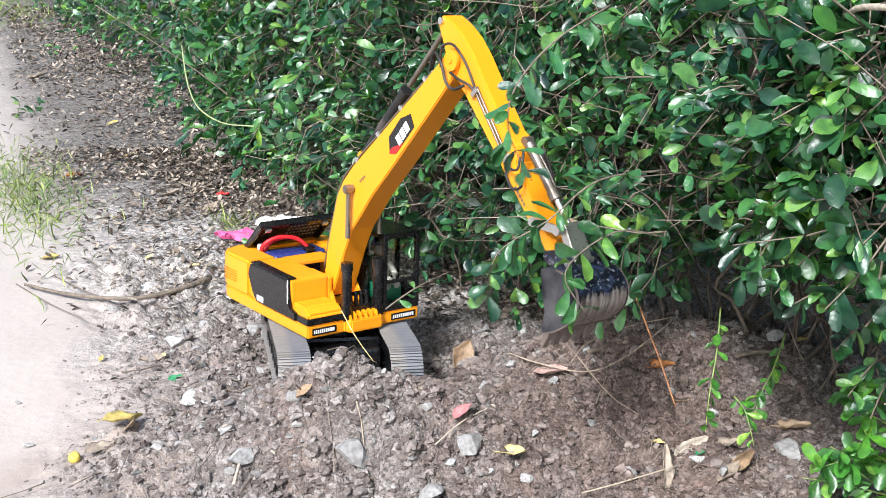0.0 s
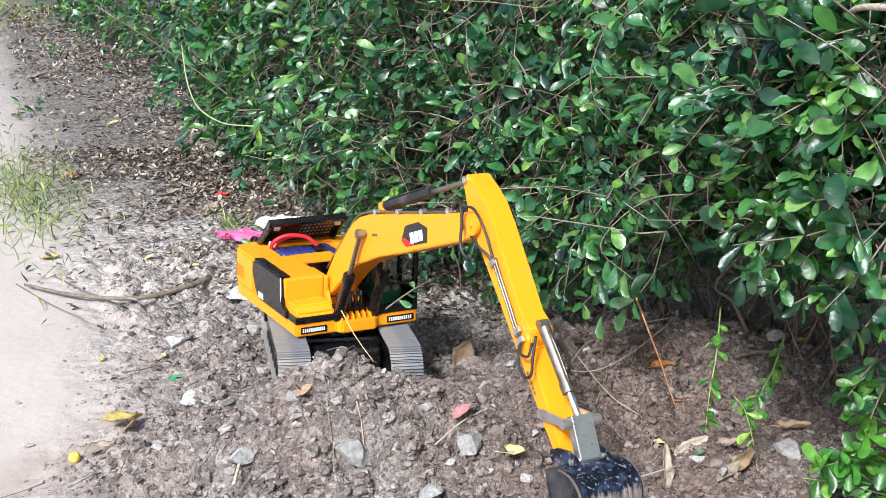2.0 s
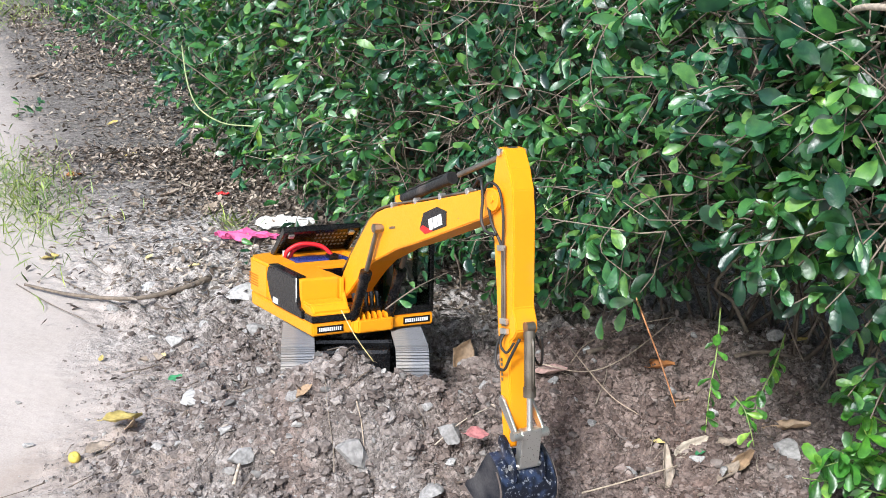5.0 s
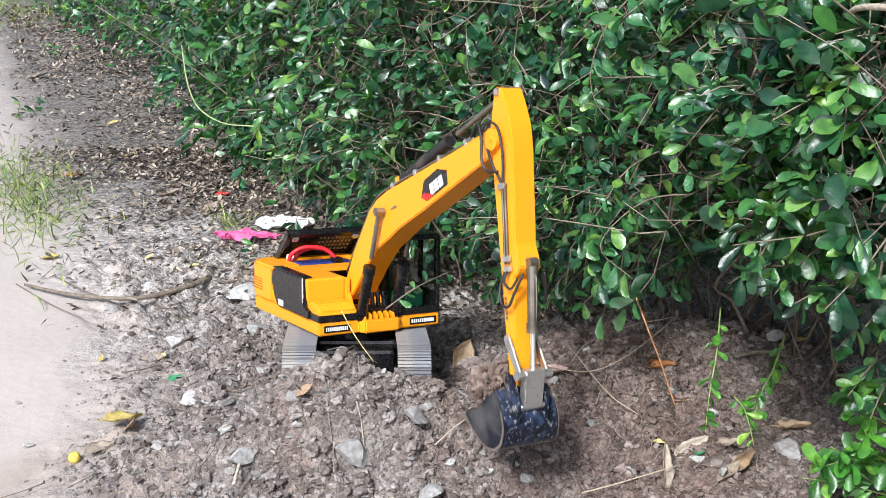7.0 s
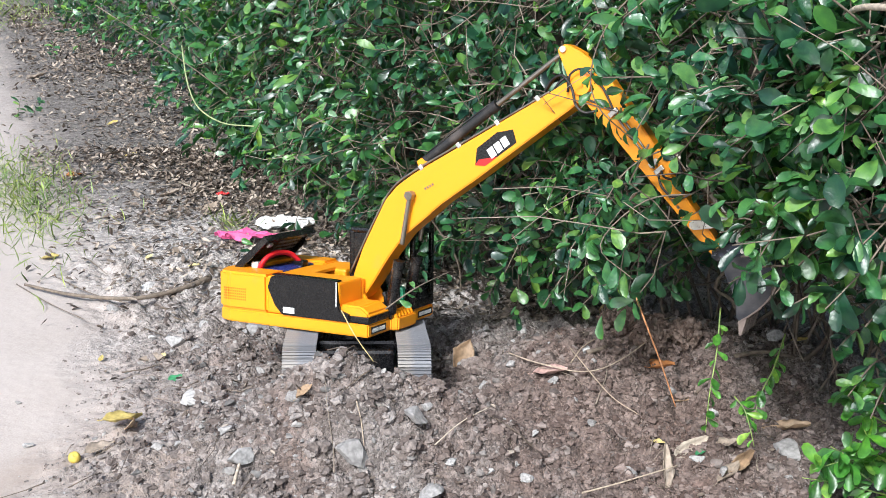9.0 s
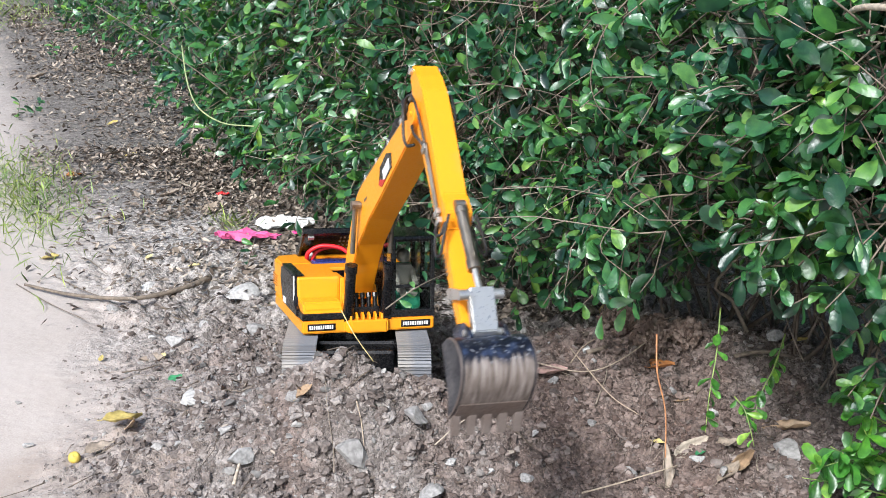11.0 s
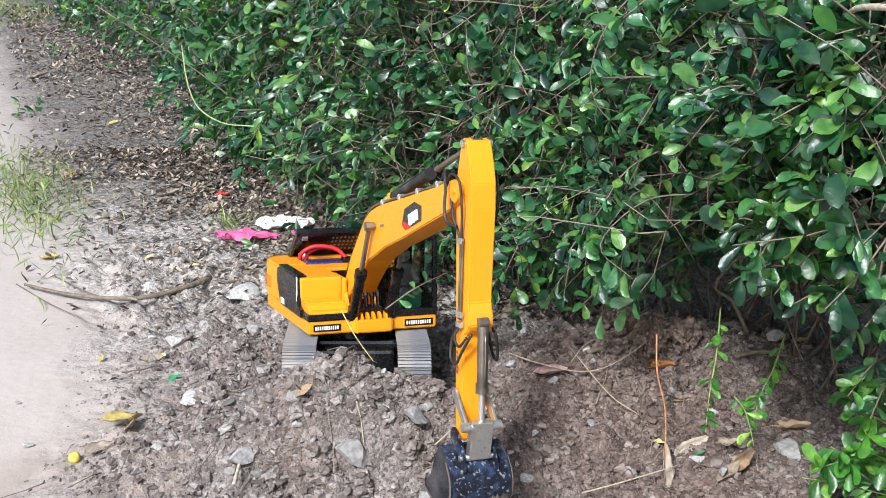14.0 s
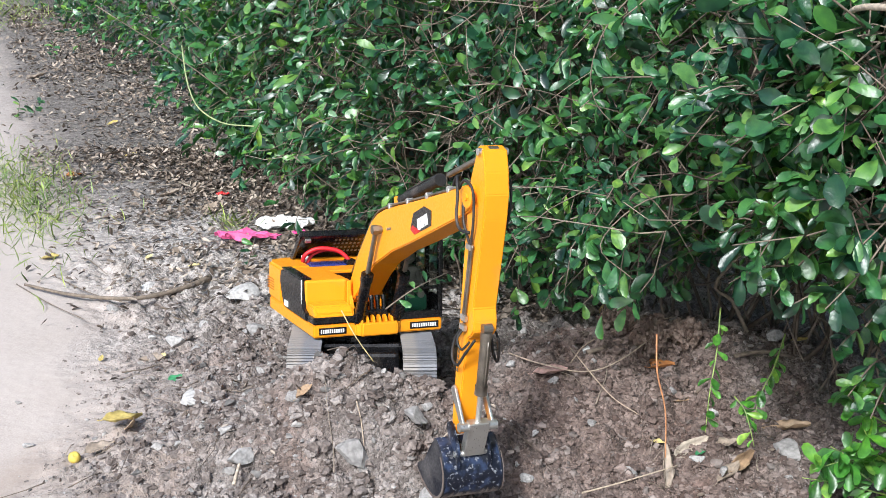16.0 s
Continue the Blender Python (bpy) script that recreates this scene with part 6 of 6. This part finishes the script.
# ---- what moves ----
# seconds: swing, boom, stick and bucket angle in degrees
ARM = [
    (0, 35.7, 52, -47.1, -78.0),
    (0.5, 15.8, 38.6, -56.5, -66.0),
    (1, 9.1, 34.3, -47.5, -64.0),
    (1.5, 19.4, 31.4, -45.6, -64.0),
    (2, 27.4, 24.4, -48.7, -66.0),
    (2.5, 27.8, 27.1, -52.7, -72.0),
    (3, 27.8, 29.7, -60.6, -88.0),
    (3.5, 26.7, 29.6, -67.8, -100.0),
    (4, 26.8, 28.1, -72.9, -112.0),
    (4.2, 26.9, 27.2, -74.8, -116.0),
    (5.2, 27.8, 23.5, -85, -128.0),
    (6.3, 28.3, 22.2, -89.8, -130.0),
    (6.5, 28.5, 22.2, -90.5, -133.0),
    (7, 28.5, 31.9, -80.5, -140.0),
    (7.5, 28.6, 41.8, -70, -150.0),
    (8, 46.8, 43, -71.1, -158.0),
    (8.5, 60.1, 43.2, -53.5, -148.0),
    (9, 61, 41.8, -48, -65.0),
    (9.2, 61.3, 41.5, -47.2, -60.0),
    (10.2, 38, 41, -48, -65.0),
    (11.3, 10.6, 33.2, -54.5, -62.0),
    (11.5, 9.7, 29.6, -57.4, -60.0),
    (12, 17.6, 25.2, -58.1, -62.0),
    (12.5, 19.4, 22.2, -59.2, -70.0),
    (13, 19.4, 22.4, -65.7, -86.0),
    (13.5, 19.9, 23.2, -76.1, -102.0),
    (14, 20.3, 24, -89.2, -120.0),
    (14.5, 21, 23.3, -93.7, -130.0),
    (15, 20.9, 23, -92.9, -131.0),
    (15.5, 20.6, 23.4, -94.5, -131.5),
    (16, 21.1, 23.5, -98.6, -132.0),
]
# seconds: place of the machine, its tilt about x and y, its heading
BASE = [(0.0, -0.042, 0.0488, 0, -3.5, 1.86, 11.0),
        (3.0, -0.042, 0.0488, 0, -3.5, 1.86, 11.0),
        (3.5, -0.0364, 0.0434, 0.0, -4.524, 1.732, 9.64),
        (4.0, -0.0289, 0.0362, 0.0, -5.868, 1.564, 7.855),
        (4.3, -0.0251, 0.0325, 0.0, -6.572, 1.476, 6.92),
        (6.1, -0.0067, 0.0148, 0, -9.9, 1.06, 2.5),
        (14.2, -0.0067, 0.0148, 0, -9.9, 1.06, 2.5),
        (15.0, -0.0034, 0.0095, 0, -9.9, 1.06, 2.5),
        (16.0, 0.0008, 0.0028, 0, -9.9, 1.06, 2.5)]


def between(rows, t):
    """The values at t, gliding through the rows."""
    ts = [r[0] for r in rows]
    i = max(0, min(len(ts) - 2, sum(1 for q in ts if q <= t) - 1))
    h = ts[i + 1] - ts[i]
    u = min(1.0, max(0.0, (t - ts[i]) / h))
    out = []
    for k in range(1, len(rows[0])):
        d = [(rows[j + 1][k] - rows[j][k]) / (ts[j + 1] - ts[j]) for j in range(len(ts) - 1)]

        def slope(j):
            if j == 0 or j == len(ts) - 1 or d[j - 1] * d[j] <= 0:
                return 0.0
            return 2 * d[j - 1] * d[j] / (d[j - 1] + d[j])
        a, b, m0, m1 = rows[i][k], rows[i + 1][k], slope(i) * h, slope(i + 1) * h
        out.append((2 * u ** 3 - 3 * u * u + 1) * a + (u ** 3 - 2 * u * u + u) * m0 + (3 * u * u - 2 * u ** 3) * b + (u ** 3 - u * u) * m1)
    return out


def turned(v, a):
    c, s = math.cos(radians(a)), math.sin(radians(a))
    return Vector((v.x * c - v.y * s, v.x * s + v.y * c))


def in_plane(p, a):
    """A pose in the arm's plane: place in x and z, x axis raised by a degrees."""
    return pose(p.x, 0, p.y, 0, -a, 0)


def aim(p, q):
    return math.degrees(math.atan2(q.y - p.y, q.x - p.x))


def arm_poses(t):
    swing, up, st, bu = between(ARM, t)
    yaw = pose(0, 0, 0, 0, 0, swing - between(BASE, t)[5])
    tip = FOOT + turned(Vector((BOOM, 0)), up)
    end = tip + turned(Vector((STICK, 0)), st)
    made = {body: yaw, boom: yaw @ in_plane(FOOT, up), stick: yaw @ in_plane(tip, st), bucket: yaw @ in_plane(end, bu)}
    pin = FOOT + turned(BOOM_PIN, up)
    for side, (barrel, piston) in zip((-1, 1), boom_cylinders):
        a, shift = aim(CYL_FOOT, pin), pose(0, ARM_Y + side * 0.0285, 0)
        made[barrel], made[piston] = yaw @ shift @ in_plane(CYL_FOOT, a), yaw @ shift @ in_plane(pin, a)
    shift = pose(0, ARM_Y, 0)
    p, q = FOOT + turned(STICK_CYL_A, up), tip + turned(STICK_TAIL, st)
    made[stick_cylinder[0]], made[stick_cylinder[1]] = yaw @ shift @ in_plane(p, aim(p, q)), yaw @ shift @ in_plane(q, aim(p, q))
    # the bucket's four-bar linkage
    g, e = tip + turned(GUIDE_PIN, st), end + turned(EAR, bu)
    d = (e - g).length
    reach = min(d, GUIDE_LEN + LINK_LEN - 0.0005)
    c = max(-1.0, min(1.0, (GUIDE_LEN ** 2 + reach ** 2 - LINK_LEN ** 2) / (2 * GUIDE_LEN * reach)))
    knee = g + turned(Vector((GUIDE_LEN, 0)), aim(g, e) + math.degrees(math.acos(c)))
    for o in guides:
        made[o] = yaw @ in_plane(g, aim(g, knee))
    made[link] = yaw @ in_plane(knee, aim(knee, e))
    p = tip + turned(BUCKET_CYL_A, st)
    made[bucket_cylinder[0]], made[bucket_cylinder[1]] = yaw @ shift @ in_plane(p, aim(p, knee)), yaw @ shift @ in_plane(knee, aim(p, knee))
    return made


def base_pose(t):
    x, y, z, tx, ty, h = between(BASE, t)
    return pose(x, y, z) @ Matrix.Rotation(radians(tx), 4, "X") @ Matrix.Rotation(radians(ty), 4, "Y") @ Matrix.Rotation(radians(h - 90), 4, "Z")


def motions():
    times = [round(0.1 * i, 1) for i in range(161)]
    walk(excavator, [(t, base_pose(t)) for t in times])
    rows = {}
    for t in times:
        for o, m in arm_poses(t).items():
            rows.setdefault(o, []).append((t, m))
    for o, r in rows.items():
        walk(o, r)
    # what the bucket digs, carries and drops
    def in_bucket(t, x, z):
        return (base_pose(t) @ arm_poses(t)[bucket]) @ pose(x, ARM_Y, z)
    dig, drop = [6.4, 6.6, 6.8, 7.0, 7.2, 7.4, 7.6, 7.8, 8.0, 8.2, 8.4], (0.456, 0.012, 0.044)
    for load, (x, y, z), spot, late in zip(soil_loads, ((0.05, 0.0, -0.02), (0.05, 0.016, -0.022), (0.05, -0.018, -0.02)), ((0.456, 0.012), (0.405, 0.035), (0.515, 0.03)), (0.0, 0.1, 0.2)):
        held = [(t, in_bucket(t, x, z) @ pose(0, y, 0)) for t in dig]
        fallen = pose(spot[0], spot[1], height(*spot) + 0.016, 20, 160, 40)
        at = held[0][1].translation
        buried = pose(at.x, at.y, height(at.x, at.y) - 0.04, 0, 0, 30)
        walk(load, [(0.0, buried), (6.1, buried)] + held + [(8.7 + late, fallen), (16.0, fallen)])
    start, rest = dug_scrap.matrix_basis.copy(), pose(drop[0] + 0.01, drop[1] + 0.02, height(drop[0], drop[1]) - 0.01, 10, 0, 30)
    walk(dug_scrap, [(0.0, start), (4.1, start)] + [(t, in_bucket(t, 0.06, 0.03)) for t in dig] + [(8.8, rest), (16.0, rest)])
    start, rest = dug_leaf.matrix_basis.copy(), pose(0.440, 0.320, height(0.440, 0.320) + 0.02, 70, -70, 10)
    walk(dug_leaf, [(0.0, start), (3.0, start)] + [(t, in_bucket(t, 0.05, 0.035)) for t in dig] + [(8.8, rest), (16.0, rest)])
    start = shifted_stone.matrix_basis.copy()
    rest = pose(0.083, -0.277, height(0.083, -0.277) + 0.008, 10, 20, 75)
    walk(shifted_stone, [(0.0, start), (4.2, start), (6.2, rest), (16.0, rest)])
    # the dry stem is knocked over to another place
    def leaning(top, foot):
        return Matrix.Translation(top) @ (Vector(top) - Vector(foot)).to_track_quat("Z", "Y").to_matrix().to_4x4()
    one, two = leaning((0.377, -0.240, 0.210), (0.441, -0.270, 0.044)), leaning((0.401, -0.270, 0.169), (0.411, -0.360, -0.022))
    walk(dry_stem, [(0.0, one), (9.0, one), (10.6, two), (16.0, two)])
    # branches that the arm sweeps out and lets go
    for o, shift, turn in ((branch_a, (0.09, 0.16, 0.03), (10, -25, -40)), (branch_b, (0.1, 0.12, 0.02), (0, -30, -45)), (branch_c, (0.08, 0.12, 0.02), (0, -25, -35))):
        swept = o.matrix_basis.copy()
        free = Matrix.Translation(shift) @ swept @ pose(0, 0, 0, *turn)
        walk(o, [(0.0, swept), (0.2, swept.lerp(free, 0.5)), (0.4, free), (16.0, free)])


motions()
